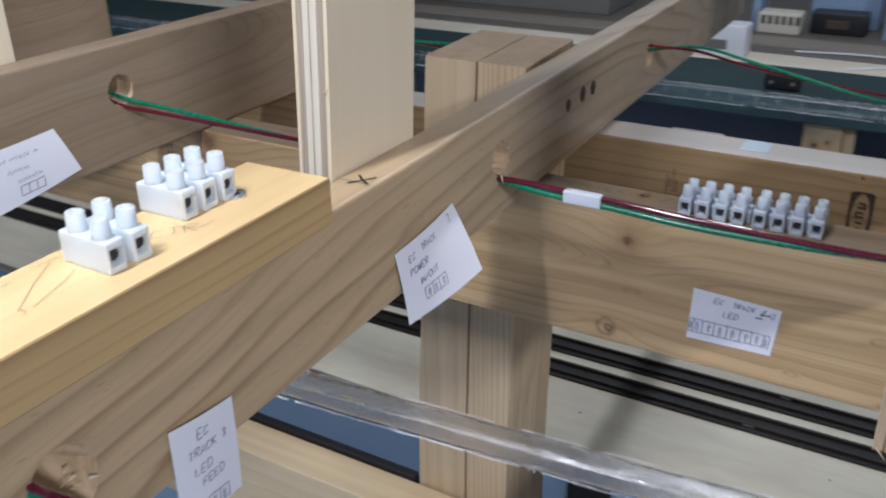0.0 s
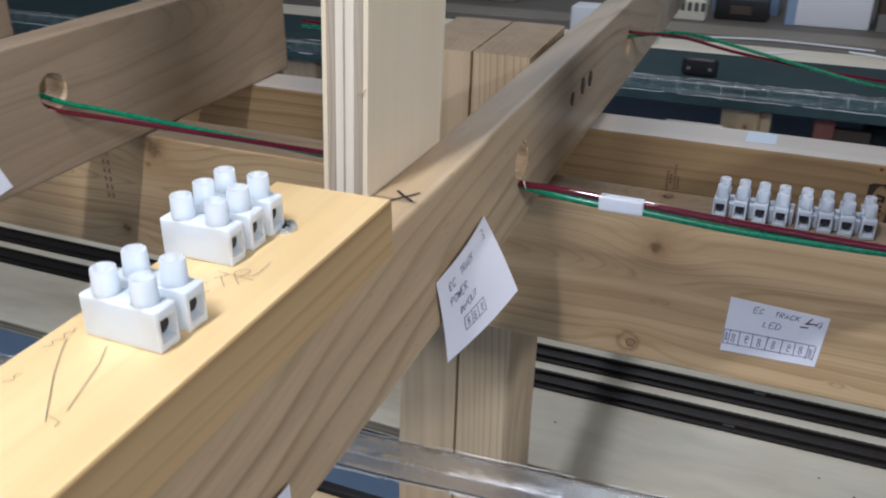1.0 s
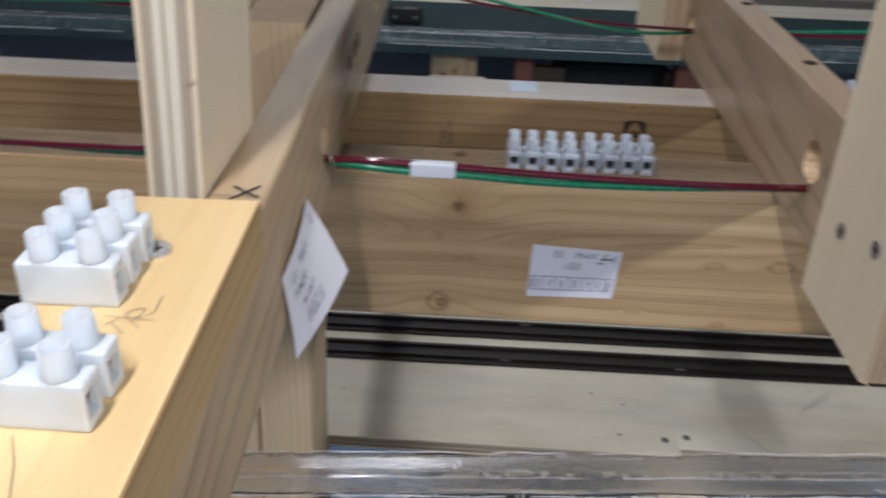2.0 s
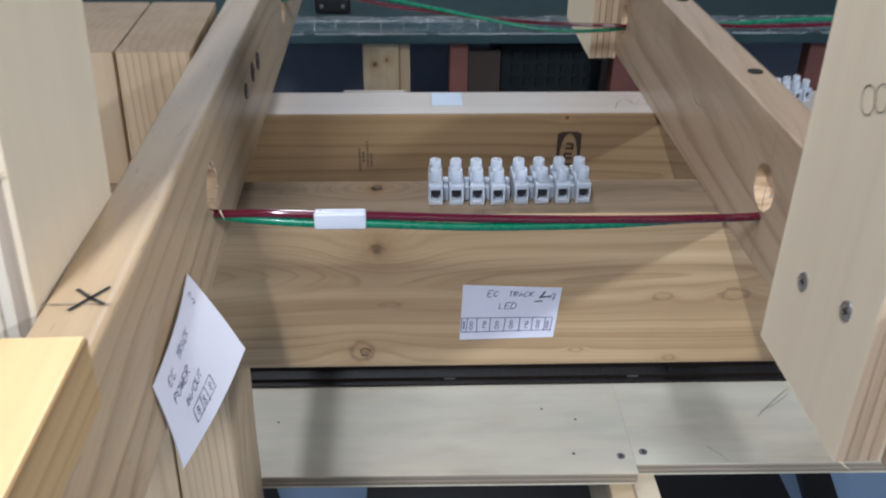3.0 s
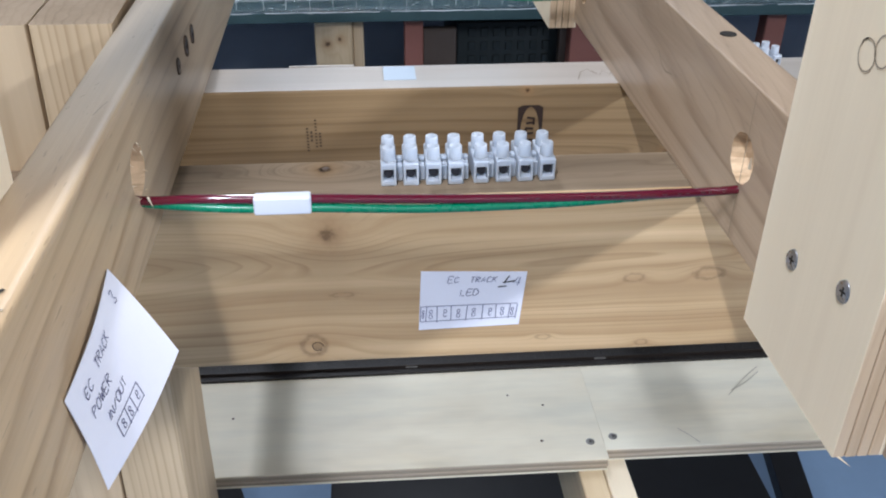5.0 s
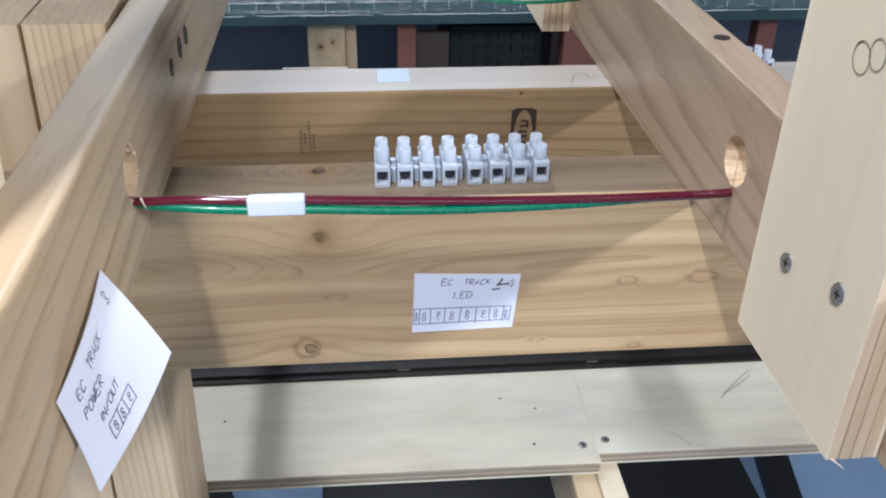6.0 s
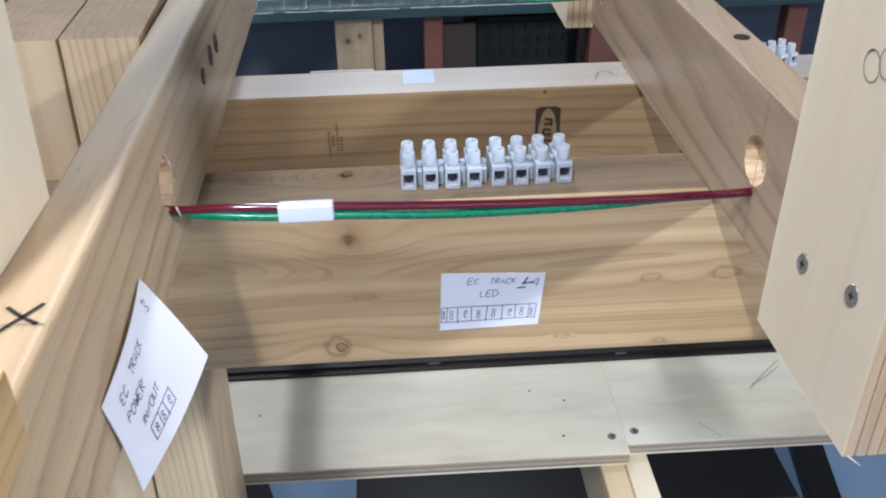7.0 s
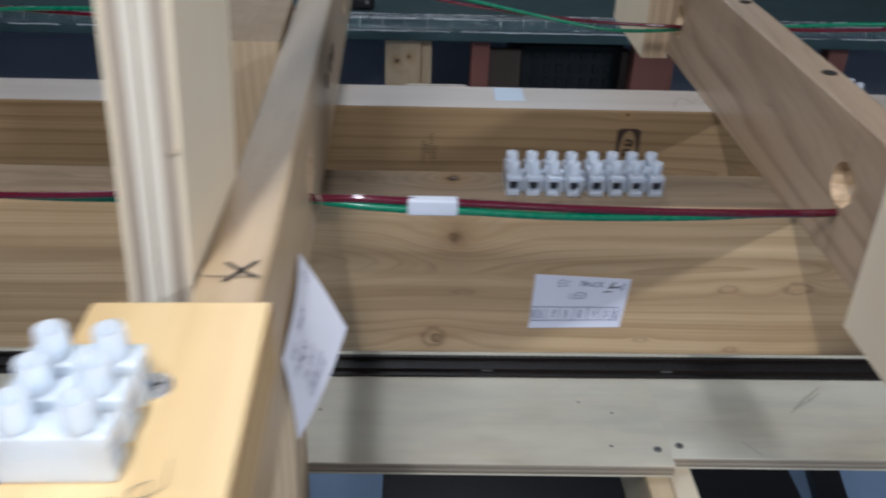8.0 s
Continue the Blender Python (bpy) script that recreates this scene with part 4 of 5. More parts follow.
mark("pencil_line", [[(-0.0455, 1.012), (-0.0450, 0.951)]], 0.0005, on_right_joist, M_PENCIL, "pencil line down a joist's face")
mark("pencil_line", [[(0.066, 0.990), (0.060, 0.9855), (0.053, 0.9842), (0.044, 0.9860)]], 0.0006, on_right_joist, M_PENCIL, "short pencil tick on a joist")
on_back_top = lambda u, v: Vector((u, v, T + 0.0004))
mark("pencil_note", [[(0.205, 0.134), (0.209, 0.146), (0.214, 0.150), (0.217, 0.142)], [(0.216, 0.147), (0.219, 0.140), (0.222, 0.148), (0.225, 0.141), (0.229, 0.149)]], 0.0005, on_back_top, M_PENCIL, "pencilled scribble on the back girder's top")
thing("tape_square", bm_box((0.0948, 0.1400, T + 0.0001), (0.1132, 0.1615, T + 0.0005)), M_TAPE_BLUE, None, "square of white tape on the back girder", "tape")
for y, z, r in ((0.063, 0.988, 0.0026), (0.089, 0.989, 0.0034), (0.109, 0.9885, 0.0032)):
    drive = screw(pose(0.0007 - math.tan(radians(1.3)) * y, y, z, 0, 90, 0) @ Matrix.Diagonal((1.25, 1.0, 1, 1)), r, "dark screw driven deep into a joist", M_SCREW_DARK)
    # torn ring coloured dark to give the sunk screw its shade
    part("torn_rim", bm_tube([(r * (1.10 + 0.06 * math.sin(5 * q)) * math.cos(q), r * (1.10 + 0.06 * math.cos(3 * q)) * math.sin(q), 0.0) for q in [2 * math.pi * k / 18 for k in range(19)]], 0.0005, 5), M_BROWN, drive, "torn wood ring, dark for the shade of the screw's recess")
for x, y in ((0.2385, 0.0165), (0.2385, 0.141)):
    tagged(thing("screw_hole", bm_cyl(0.0035, -0.0002, 0.0004, n=18), M_DARK, pose(x, y, JT)), "countersunk hole in a joist's top", "screw hole", "screw holes")
on_back = lambda u, v: Vector((u, 0.1266, v))
stamp = empty("lumber_stamp", pose(0.1773, 0.1268, 0.9215), "dark brown ink stamp with an oval on the back girder", "lumber stamp")


def oval_frame(w, h, rx, ry, n=36):
    """A flat rectangle with an oval left bare in the middle."""
    bm = bmesh.new()
    inner, outer = [], []
    for k in range(n):
        a = 2 * math.pi * (k + 0.5) / n
        ca, sa = math.cos(a), math.sin(a)
        f = min(w / 2 / max(abs(ca), 1e-6), h / 2 / max(abs(sa), 1e-6))
        inner.append(bm.verts.new((rx * ca, -0.0004, ry * sa)))
        outer.append(bm.verts.new((f * ca, -0.0004, f * sa)))
    for k in range(n):
        bm.faces.new((inner[k], outer[k], outer[(k + 1) % n], inner[(k + 1) % n]))
    return bm


part("ink_frame", oval_frame(0.0145, 0.034, 0.0054, 0.0160), M_STAMP, stamp)
part("ink_bars", ribbon([[(-0.0018, 0.0095), (0.0020, 0.0090)], [(-0.0022, 0.0060), (0.0024, 0.0064)], [(-0.0024, 0.0030), (0.0022, 0.0026)], [(-0.0024, -0.0005), (0.0024, 0.0)],
                         [(-0.0020, -0.0040), (0.0024, -0.0044)], [(-0.0018, -0.0080), (0.0020, -0.0080)], [(0.0022, 0.0095), (0.0022, 0.0050)], [(-0.0022, 0.0030), (-0.0022, -0.0010)]], 0.0013,
                        lambda u, v: Vector((u, -0.0004, v))), M_STAMP, stamp)
dashes = [[(x, z + dz), (x, z + dz - ln)] for x, z, ln, n, st in ((0.0508, 0.928, 0.0011, 8, 0.0019), (0.0530, 0.926, 0.0016, 3, 0.0024), (0.0556, 0.933, 0.0010, 9, 0.0020), (0.0578, 0.925, 0.0011, 5, 0.0019)) for dz in [-st * k for k in range(n)]]
mark("lumber_stamp", dashes, 0.0012, on_back, M_STAMP_PALE, "faint rows of illegible ink print on the back girder", "lumber stamp")

on_front = lambda u, v: Vector((u, -0.0004, v))
mark("lumber_stamp", [[(-0.3050 + dx, 0.934 - 0.006 * k), (-0.3050 + dx, 0.9305 - 0.006 * k)] for dx in (0.0, 0.004) for k in range(6)], 0.0012, on_front, M_STAMP_PALE, "faint rows of illegible ink print on the front girder", "lumber stamp")

# ---- lower deck: shelf with track ----
S = 0.643


def shelf_board(x0, x1, y0, y1, label):
    root = empty("shelf_board", pose((x0 + x1) / 2, y0, S - 0.012, 0, 0, -0.5), label, "shelf", "lower deck boards")
    hx = (x1 - x0) / 2
    layers = [(0.0, 0.0014, M_SHELF), (0.0014, 0.0042, M_PLY_GREY), (0.0042, 0.0062, M_PLY_DARK), (0.0062, 0.0086, M_PLY_GREY), (0.0086, 0.0106, M_PLY_DARK), (0.0106, 0.0120, M_SHELF)]
    for k, (a, b, mt) in enumerate(layers):
        ins = 0.0 if k in (0, 2, 5) else 0.0005
        part("ply", bm_box((-hx + ins, ins, a), (hx - ins, y1 - y0, b), 0.0002, 1), mt, root)
    return root


shelf_board(-1.2, 0.25795, 0.1487, 0.50, "pale plywood shelf board of the lower deck")
shelf_board(0.25805, 1.2, 0.1482, 0.50, "pale plywood shelf board butted to its neighbour")
for x, y in ((0.2475, 0.1615), (0.2665, 0.1660)):
    screw(pose(x, y, S + 0.0002), 0.0034, "dull screw at the joint of the shelf boards", M_SCREW_DULL)
on_shelf = lambda u, v: Vector((u, v, S + 0.0004))
for ln in ([(0.413, 0.242), (0.402, 0.233), (0.392, 0.224), (0.375, 0.207)], [(0.411, 0.235), (0.400, 0.226), (0.390, 0.219), (0.379, 0.213)]):
    mark("pencil_scribble", [[(q.x, q.y) for q in smooth_points([(*p, 0) for p in ln], 6)]], 0.0006, on_shelf, M_SMUDGE, "smudged pencil stroke on a shelf board")
mark("pencil_scribble", [[(q.x, q.y) for q in smooth_points([(0.320, 0.171, 0), (0.326, 0.164, 0), (0.333, 0.154, 0)], 5)]], 0.0007, on_shelf, M_SMUDGE, "short smudge on a shelf board")
for x, y, r in ((0.210, 0.165, 0.0008), (0.218, 0.206, 0.0006), (-0.032, 0.208, 0.0006), (0.191, 0.220, 0.0005)):
    tagged(mark("nail_hole", [ring_line(x, y, r, r, 8)], 0.0011, on_shelf, M_STAMP_PALE, "small brad hole in a shelf board", "nail hole"), group="nail holes")


def track(y, turn, label, joints):
    root = empty("model_track", pose(0, y, S, 0, 0, turn), label, "railway track", "model tracks")
    bm = bmesh.new()
    for k in range(-150, 151):
        x = k * 0.0075
        t = bm_box((x - 0.0029, -0.0150, 0.0), (x + 0.0029, 0.0150, 0.0022))
        me = bpy.data.meshes.new("tmp")
        t.to_mesh(me)
        bm.from_mesh(me)
        t.free()
        bpy.data.meshes.remove(me)
    for sy, half, high in ((-0.0083, 0.0064, 0.0020), (0.0083, 0.0064, 0.0020), (0.0, 0.0022, 0.0017)):
        t = bm_box((-1.13, sy - half, 0.0), (1.13, sy + half, high))
        me = bpy.data.meshes.new("tmp")
        t.to_mesh(me)
        bm.from_mesh(me)
        t.free()
        bpy.data.meshes.remove(me)
    tagged(part("tie_strip", bm, M_TIE, root, "black plastic ties"), kind="stuff")
    for sy in (-0.0083, 0.0083):
        prof = [(-0.0013, 0.0022), (0.0013, 0.0022), (0.0013, 0.0027), (0.0003, 0.0030), (0.0003, 0.0042), (0.0006, 0.0044), (0.0006, 0.0049), (-0.0006, 0.0049), (-0.0006, 0.0044), (-0.0003, 0.0042), (-0.0003, 0.0030), (-0.0013, 0.0027)]
        b = bmesh.new()
        rows = [[b.verts.new((x, sy + p, q)) for p, q in prof] for x in (-1.13, 1.13)]
        n = len(prof)
        for k in range(n):
            b.faces.new((rows[0][k], rows[1][k], rows[1][(k + 1) % n], rows[0][(k + 1) % n]))
        b.faces.new(rows[0])
        b.faces.new(rows[1][::-1])
        bmesh.ops.recalc_face_normals(b, faces=b.faces)
        part("rail", b, M_RAIL, root, "dull metal rail")
    for x, sy in joints:
        part("rail_joiner", bm_box((x - 0.005, sy - 0.0014, 0.0023), (x + 0.005, sy + 0.0014, 0.0040), 0.0003, 1), M_SCREW_DULL, root, "bright rail joiner")
    return root


for y, joints in ((0.2685, ((0.1135, -0.0083), (0.278, -0.0083))), (0.3135, ((0.135, 0.0083),))):
    track(y, 0.0, "black plastic model railway track on the lower deck", joints)

lumber("girder", 2.4, 0.038, 0.089, M_TABLE_WOOD, pose(0, 0.0175, 0.654 - 0.0445), "pale pine lower girder in front of the post", "beam", "girders")
thing("black_batten", bm_box((-1.2, 0.0370, 0.600), (-0.1125, 0.0450, 0.6585), 0.001, 1), M_BLACK, None, "thin black batten behind the lower girder", "batten")
lumber("lower_joist", 0.5, 0.019, 0.0635, M_TABLE_WOOD, pose(0.2450, 0.287, S - 0.0125 - 0.0318, 0, 0, 90), "pale pine joist under the shelf joint", "joist", "lower joists")
lumber("lower_joist", 0.5, 0.019, 0.0635, M_FACE, pose(0.2648, 0.287, S - 0.0125 - 0.0318, 0, 0, 90), "pale pine joist under the shelf joint", "joist", "lower joists")


# ---- clear plastic packing tubes ----
def sleeve_tube(name, x0, x1, y, z, w, h, dy, dz, label, pitch, mt=M_CLEAR, glint_scale=1.0, ribs=False):
    """A creased clear sleeve round a ribbed strip."""
    length = x1 - x0
    m = pose(x0, y, z, 0, -math.degrees(math.atan(dz)), math.degrees(math.atan(dy)))
    root = empty(name, m, label, "plastic tube", "plastic tubes")
    bm = bmesh.new()
    rnd = random.Random(5)
    n = int(length / pitch)
    rows = []
    for wall in (0.0, 0.0007):
        ring_rows = []
        for k in range(n + 1):
            x, row = length * k / n, []
            swell = pitch * 0.035 * (k % 2) + 0.0003 * math.sin(k * 0.21) * math.sin(k * 0.037)
            for q in range(24):
                a = 2 * math.pi * (q + 0.5) / 24
                ca, sa = math.cos(a), math.sin(a)
                f = 1.0 / (abs(ca) ** 6 + abs(sa) ** 6) ** (1 / 6)
                row.append(bm.verts.new((x, f * ca * (w / 2 - wall + swell), f * sa * (h / 2 - wall + swell + 0.0001 * rnd.random()))))
            ring_rows.append(row)
        rows.append(ring_rows)
        for r0, r1 in zip(ring_rows, ring_rows[1:]):
            for q in range(24):
                bm.faces.new((r0[q], r0[(q + 1) % 24], r1[(q + 1) % 24], r1[q]))
    for e in (0, -1):
        for q in range(24):
            bm.faces.new((rows[0][e][q], rows[0][e][(q + 1) % 24], rows[1][e][(q + 1) % 24], rows[1][e][q]))
    bmesh.ops.recalc_face_normals(bm, faces=bm.faces)
    sl = part("sleeve", bm, mt, root, "finely ribbed clear plastic", smooth=True)
    sl.visible_shadow = False
    for sy, sz, thick in ((-0.5, 0.44, 0.8), (-0.5, -0.46, 1.2), (0.5, 0.46, 0.9), (-0.30, 0.505, 0.35)):
        bits, x = [], 0.004
        while x < length - 0.02:  # white strips laid along the folded edges as long broken glints
            ln = h * rnd.uniform(0.5, 3.5)
            run = [(x + ln * k / 4, sy * w + 0.0002 * math.sin(900 * x + k), sz * h + 0.02 * h * math.sin(700 * x + 2 * k)) for k in range(5)]
            bits.append(bm_tube(run, glint_scale * thick * h * rnd.uniform(0.012, 0.028), 5))
            x += ln + h * (0.05 if rnd.random() < 0.7 else rnd.uniform(0.3, 1.6))
        tagged(part("edge_seam", bm_join(*bits), M_SEAM_GLINT, root, "white strips standing for glints along the folded plastic edges", smooth=True), kind="stuff")
    if ribs:  # white ticks as glints where the ribs turn over the two near edges
        bits = []
        for k in range(n):
            x = length * k / n
            much = 0.5 + 0.5 * math.sin(x * 61.0) * math.sin(x * 23.0 + 1.0)
            for sz, odds in ((0.5, 0.35), (-0.5, 0.75)):
                if rnd.random() < odds * much:
                    r = h * rnd.uniform(0.012, 0.026)
                    tip = h * rnd.uniform(0.06, 0.16)
                    bits.append(bm_tube([(x, -0.51 * w, sz * h * 0.92 - tip * 0.6 * (1 if sz > 0 else -1)), (x + 0.0003, -0.505 * w, sz * h), (x + 0.0006, -0.5 * w + tip, sz * h * 1.02)], r, 4))
        tagged(part("scallop", bm_join(*bits), M_SEAM_GLINT, root, "white ticks standing for glints on the plastic ribs", smooth=True), kind="stuff")
    flecks = []
    for k in range(int(length * 1.1 * glint_scale / h)):  # short white slivers as glints on creases in the film
        x, q, ln = rnd.uniform(0.01, length - 0.01), rnd.uniform(-0.5, 0.5), rnd.uniform(0.0015, 0.0060) * h / 0.010
        side = rnd.random() < 0.55
        p = Vector((x, -0.505 * w, q * h)) if side else Vector((x, q * w, 0.505 * h))
        d = Vector((ln, 0.0, rnd.uniform(-0.5, 0.5) * ln)) if side else Vector((ln * 0.7, rnd.uniform(-0.9, 0.9) * ln, 0.0))
        flecks.append(bm_tube([p, p + d * 0.5 + Vector((0, -0.0001, 0.0001)), p + d], h * rnd.uniform(0.007, 0.016), 4))
    cr = part("crease", bm_join(*flecks), M_SEAM_GLINT, root, "white slivers standing for glints on creased plastic", smooth=True)
    tagged(cr, kind="stuff")
    return root


slung = sleeve_tube("packing_tube", -0.70, 0.60, -0.2300, 0.9045, 0.0125, 0.0100, 0.0537, 0.0175, "clear ribbed plastic tube slung under the joists", 0.0022, ribs=True)
for x in (0.14, 1.21):
    part("tie", bm_box((x - 0.0015, -0.009, -0.008), (x + 0.0015, -0.0085, T - 0.9045 - 0.0175 * x)), M_BLACK, slung, "black tie that holds the tube up")

# ---- far deck ----
def far_table():
    root = empty("far_table", pose(0, 1.27, 0.0), "dark teal painted deck on timber legs", "table")
    part("tabletop", bm_box((-2.4, 0.0, 0.637), (2.4, 0.25, 0.680), 0.002, 2), M_TEAL, root, "dark teal painted board")
    for x0, x1, y0, mt in ((-0.014, 0.056, 0.03, M_LEG), (0.0565, 0.077, 0.05, M_POST), (0.154, 0.190, 0.04, M_RUST), (0.477, 0.56, 0.05, M_RUST), (-1.0, -0.91, 0.03, M_POST_PLAIN), (0.86, 0.90, 0.04, M_RUST), (1.3, 1.39, 0.03, M_POST_PLAIN)):
        b = bm_box((-0.316, -0.019, (x0 - x1) / 2), (0.316, 0.019, (x1 - x0) / 2), 0.002, 1)
        part("leg", b, mt, root, "terracotta painted leg" if mt is M_RUST else "pale timber leg", m=pose((x0 + x1) / 2, y0 + 0.019, 0.316, 0, -90, 0))
    return root


far_table()
thing("standing_board", bm_box((0.191, 1.345, 0.0), (0.257, 1.36, 0.60), 0.002, 1), M_BROWN, None, "dark brown board standing under the far deck", "panel")
crate = empty("slotted_crate", pose(0.366, 1.38, 0.0), "black slotted plastic crate under the far deck", "crate")
part("body", bm_box((-0.105, 0.0, 0.0), (0.105, 0.30, 0.60), 0.006, 2), M_SLATE, crate, smooth=True)
for r in range(3):
    for k in range(7):
        x = -0.075 + 0.025 * k
        part("slot", bm_box((x - 0.007, -0.003, 0.515 + 0.028 * r), (x + 0.007, 0.001, 0.533 + 0.028 * r), 0.001, 1), M_SLATE, crate)
thing("standing_board", bm_box((0.4615, 1.352, 0.0), (0.4765, 1.372, 0.60), 0.002, 1), M_BROWN, None, "brown board standing under the far deck", "panel")
slab("wall_inner", (-2.4, 1.90, 0.0), (2.4, 1.94, 0.62), M_WALL, "slate blue painted partition behind the far deck")
far_tube = sleeve_tube("packing_tube", -2.0, 2.0, 1.252, 0.673, 0.026, 0.026, 0.0, 0.002, "clear plastic tube along the edge of the far deck", 0.012, M_CLEAR_FAR, glint_scale=1.0)
cells = random.Random(9)
x = 0.02
while x < 3.98:  # welded seams between the cells of the far tube
    part("cell_seam", bm_tube([(x, 0.0125 * math.cos(a) * 1.05, 0.0125 * math.sin(a) * 1.05) for a in [math.pi * (0.62 + 0.045 * q) for q in range(11)]], cells.uniform(0.0003, 0.0006), 5), M_SEAM_GLINT, far_tube, "milky welded seam", smooth=True)
    x += 0.039 + 0.008 * cells.random()
lumber("deck_board", 4.8, 0.100, 0.016, M_FAR_BOARD, pose(0, 1.571, 0.673), "pale pine board behind the teal deck", "board", bevel=0.001)
thing("painted_ledge", bm_box((-2.4, 1.622, 0.62), (2.4, 1.685, 0.684), 0.003, 2), M_LEDGE_DARK, None, "brown painted ledge behind the pale board", "ledge")
thing("painted_ledge", bm_box((-2.4, 1.6855, 0.62), (2.4, 1.775, 0.688), 0.003, 2), M_LEDGE, None, "tan painted ledge behind the far deck", "ledge")
thing("back_shelf", bm_box((-2.4, 1.7755, 0.62), (2.4, 2.30, 0.684), 0.003, 2), M_LEDGE_DARK, None, "brown painted shelf that carries boxes", "shelf")


def gadget(name, x0, x1, y0, y1, z0, z1, mt, label, trims=()):
    root = empty(name, pose((x0 + x1) / 2, (y0 + y1) / 2, z0), label, name.replace("_", " "))
    hx, hy = (x1 - x0) / 2, (y1 - y0) / 2
    part("body", bm_box((-hx, -hy, 0), (hx, hy, z1 - z0), min(0.006, hx * 0.2), 2), mt, root, smooth=True)
    for a, b, c, d, tm, nm in trims:
        part(nm, bm_box((-hx + 2 * hx * a, -hy - 0.002, (z1 - z0) * c), (-hx + 2 * hx * b, -hy + 0.004, (z1 - z0) * d), 0.001, 1), tm, root)
    return root


gadget("white_carton", -0.385, -0.190, 1.535, 1.60, 0.6812, 0.752, M_BOX_WHITE, "white carton on the pale board", ((0.5, 0.8, 0.25, 0.55, M_GREY, "print"),))
clip = empty("black_clip", pose(-0.068, 1.325, 0.680), "black two-hole clip on the teal deck", "clip")
part("body", bm_box((-0.034, -0.010, 0.0), (0.034, 0.012, 0.036), 0.010, 3), M_BLACK, clip, smooth=True)
for sx in (-0.020, 0.020):
    part("screw_eye", bm_cyl(0.0035, 0, 0.002, n=12), M_GREY, clip, "grey screw eye", m=pose(sx, -0.0095, 0.016, 90, 0, 0))
YB = 1.86
gadget("black_gadget", -0.11, 0.015, YB, 1.93, 0.684, 0.735, M_BLACK, "black gadget on the back shelf", ((0.3, 0.7, 0.3, 0.7, M_BROWN, "dial"),))
gadget("blue_carton", -0.125, 0.035, 1.95, 2.02, 0.684, 0.80, M_BOX_BLUE, "pale blue carton behind a black gadget")
gadget("pale_carton", 0.055, 0.24, YB, 1.96, 0.684, 0.790, M_BOX_WHITE, "white and pale blue carton on the back shelf", ((0.0, 0.12, 0.0, 1.0, M_BOX_BLUE, "stripe"),))
gadget("dark_carton", 0.255, 0.425, YB, 1.96, 0.684, 0.80, M_BROWN, "dark carton with grey base on the back shelf", ((0.0, 1.0, 0.0, 0.35, M_GREY, "base"),))
gadget("white_switch_box", 0.70, 0.825, YB - 0.02, 1.92, 0.684, 0.78, M_BOX_WHITE, "white box with a black square on the back shelf", ((0.45, 0.8, 0.3, 0.65, M_BLACK, "socket"),))
gadget("blue_carton", 0.83, 0.92, YB - 0.02, 1.92, 0.684, 0.79, M_BOX_BLUE, "pale blue carton on the back shelf")
gadget("violet_carton", 0.925, 1.06, YB - 0.02, 1.92, 0.684, 0.79, M_BOX_VIOLET, "violet printed carton with a white base", ((0.0, 1.0, 0.0, 0.22, M_BOX_WHITE, "base"),))
gadget("power_bar", -0.225, -0.125, 1.82, 1.88, 0.684, 0.735, M_CREAM, "cream socket block with dark slots", tuple((0.08 + 0.16 * k, 0.18 + 0.16 * k, 0.45, 0.85, M_GREY_DARK, "slot") for k in range(6)))
gadget("blue_binder", -0.245, -0.228, 1.85, 1.95, 0.684, 0.79, M_BOX_BLUE, "blue binder on the back shelf")
gadget("grey_case", -1.20, -0.62, YB, 2.1, 0.684, 0.80, M_GREY, "long grey case on the back shelf", ((0.0, 1.0, 0.4, 0.6, M_GREY_DARK, "band"),))
gadget("grey_case", 1.2, 1.8, YB, 2.1, 0.684, 0.80, M_GREY, "long grey case on the back shelf", ((0.0, 1.0, 0.4, 0.6, M_GREY_DARK, "band"),))

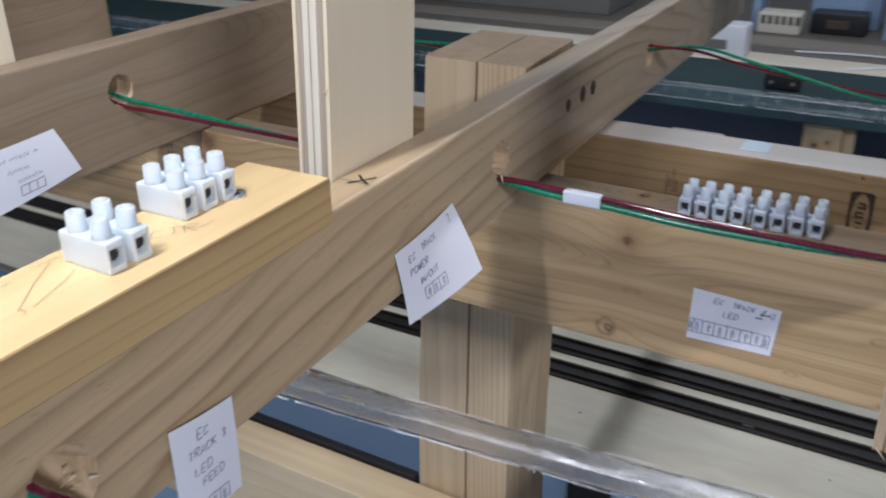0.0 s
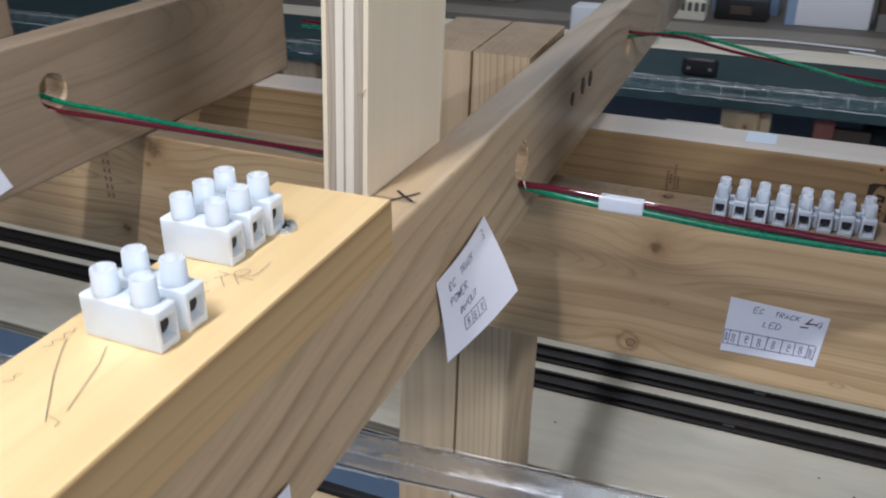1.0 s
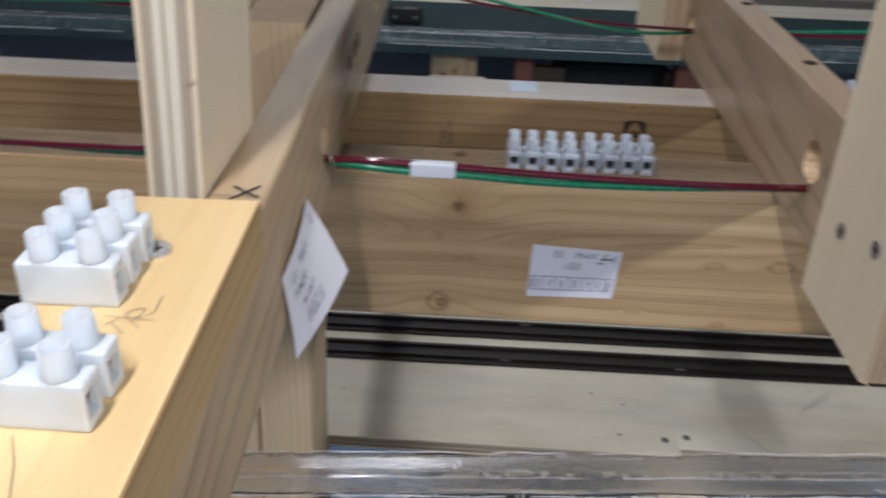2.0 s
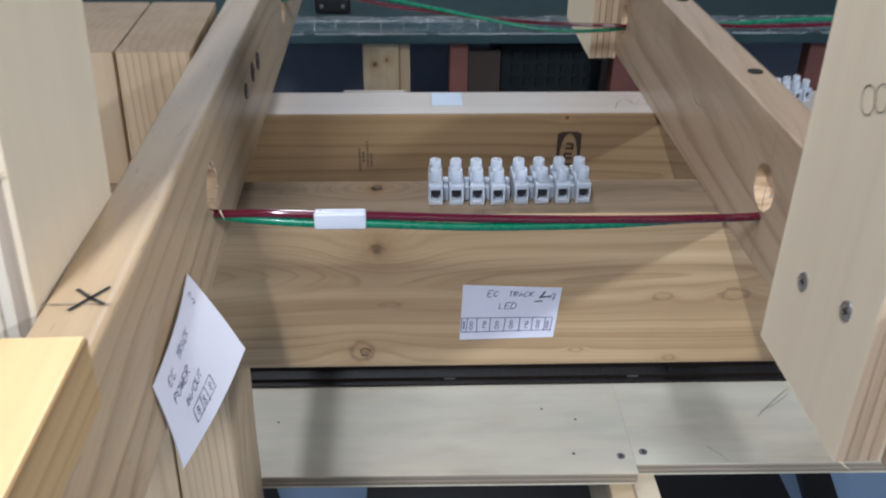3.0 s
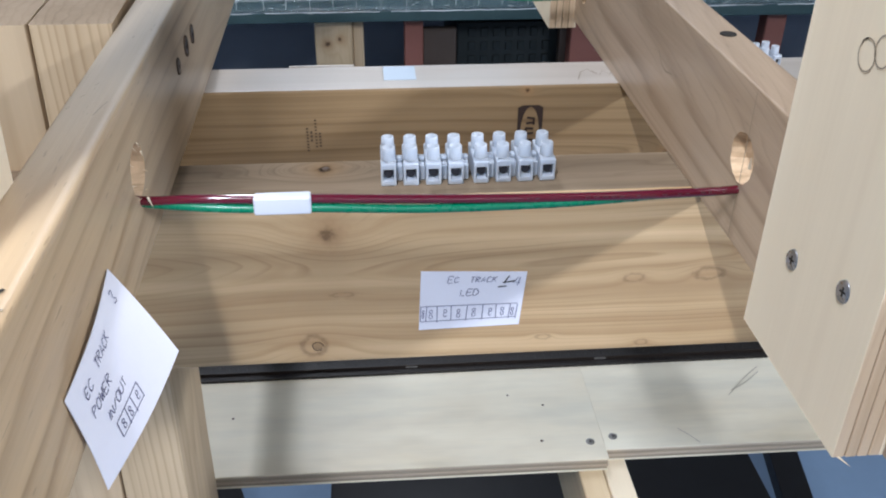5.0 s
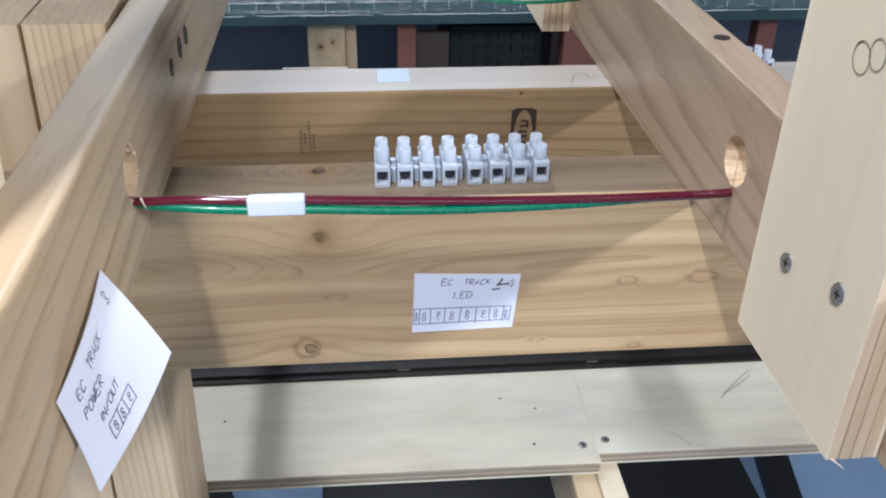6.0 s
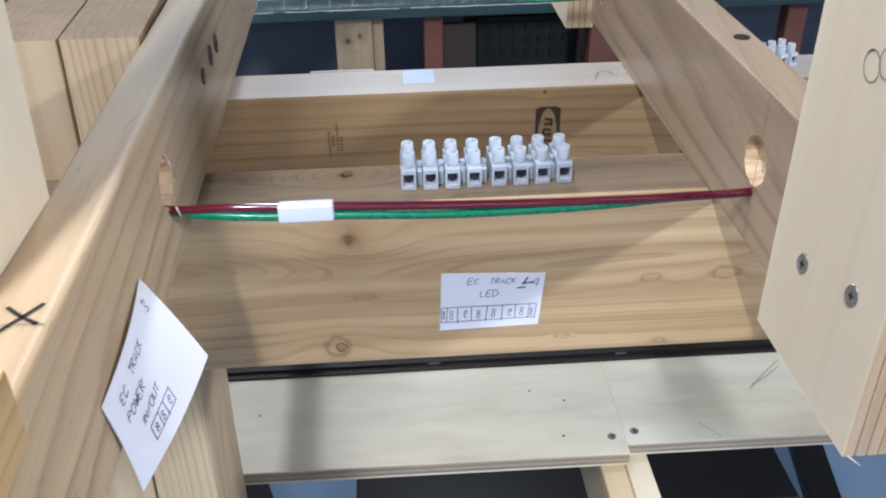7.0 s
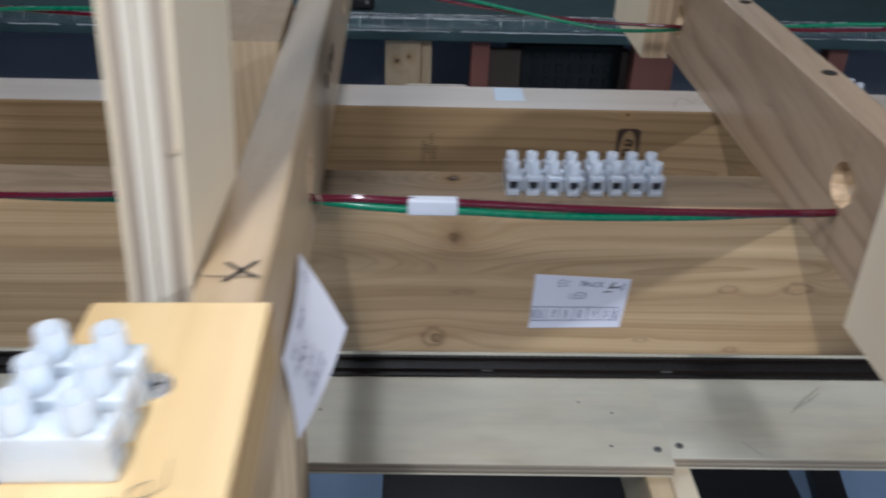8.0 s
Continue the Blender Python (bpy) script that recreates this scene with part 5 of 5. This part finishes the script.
# ---- on the floor under the deck ----
gadget("black_tote", 0.00, 0.70, 0.60, 1.15, 0.0, 0.06, M_BLACK, "low black plastic tote on the blue floor", ((0.0, 1.0, 0.80, 0.98, M_GREY_DARK, "rim"), (0.42, 0.58, 0.4, 0.7, M_SLATE, "handle")))
gadget("black_tote", -0.62, -0.16, 0.86, 1.25, 0.0, 0.06, M_BLACK, "low black plastic tote on the blue floor", ((0.0, 1.0, 0.80, 0.98, M_GREY_DARK, "rim"), (0.42, 0.58, 0.4, 0.7, M_SLATE, "handle")))
lumber("steel_bar", 1.2, 0.05, 0.03, M_BLACK, pose(0.78, 0.75, 0.015, 0, 0, 80), "black steel bar lying on the blue floor", "bar")
lumber("steel_bar", 1.2, 0.08, 0.03, M_BLACK, pose(-0.20, 0.75, 0.015, 0, 0, 110), "black steel bar lying on the blue floor", "bar")

# ceiling fixtures above the view; the aisle one is added for the fill light
for nm, at, sx, sy, label in (("ceiling_light", (-0.099, 1.1, 2.21), 0.09, 0.65, "white tube light fitting behind the bench"), ("ceiling_light", (-0.066, -0.55, 1.675), 0.05, 0.34, "white tube light fitting hung over the bench"), ("ceiling_light", (2.48, -1.9, 2.29), 0.12, 1.0, "white tube light fitting"),
                              ("ceiling_light", (-2.43, 0.0, 2.29), 0.12, 1.0, "white tube light fitting"), ("ceiling_light", (0.3, -3.66, 2.33), 1.25, 0.16, "added white fitting for the unseen back fill light"), ("ceiling_light", (0, 3.0, 2.33), 2.5, 0.55, "long cool ceiling light")):
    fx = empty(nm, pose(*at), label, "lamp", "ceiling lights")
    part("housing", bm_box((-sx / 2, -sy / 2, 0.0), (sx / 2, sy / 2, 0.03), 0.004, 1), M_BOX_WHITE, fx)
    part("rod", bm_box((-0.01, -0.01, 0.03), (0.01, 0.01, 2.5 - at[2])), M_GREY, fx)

for a in ([(0.02, 1.545, 0.682), (0.06, 1.56, 0.684), (0.10, 1.585, 0.683)], [(0.20, 1.60, 0.690), (0.26, 1.59, 0.688), (0.33, 1.555, 0.684)], [(-0.10, 1.64, 0.687), (0.05, 1.66, 0.688), (0.25, 1.64, 0.688)]):
    thing("white_cable", bm_tube(smooth_points(a, 8), 0.0022, 8), M_BOX_WHITE, None, "short white cable lying behind the far deck", "cable", "white cables", smooth=True)
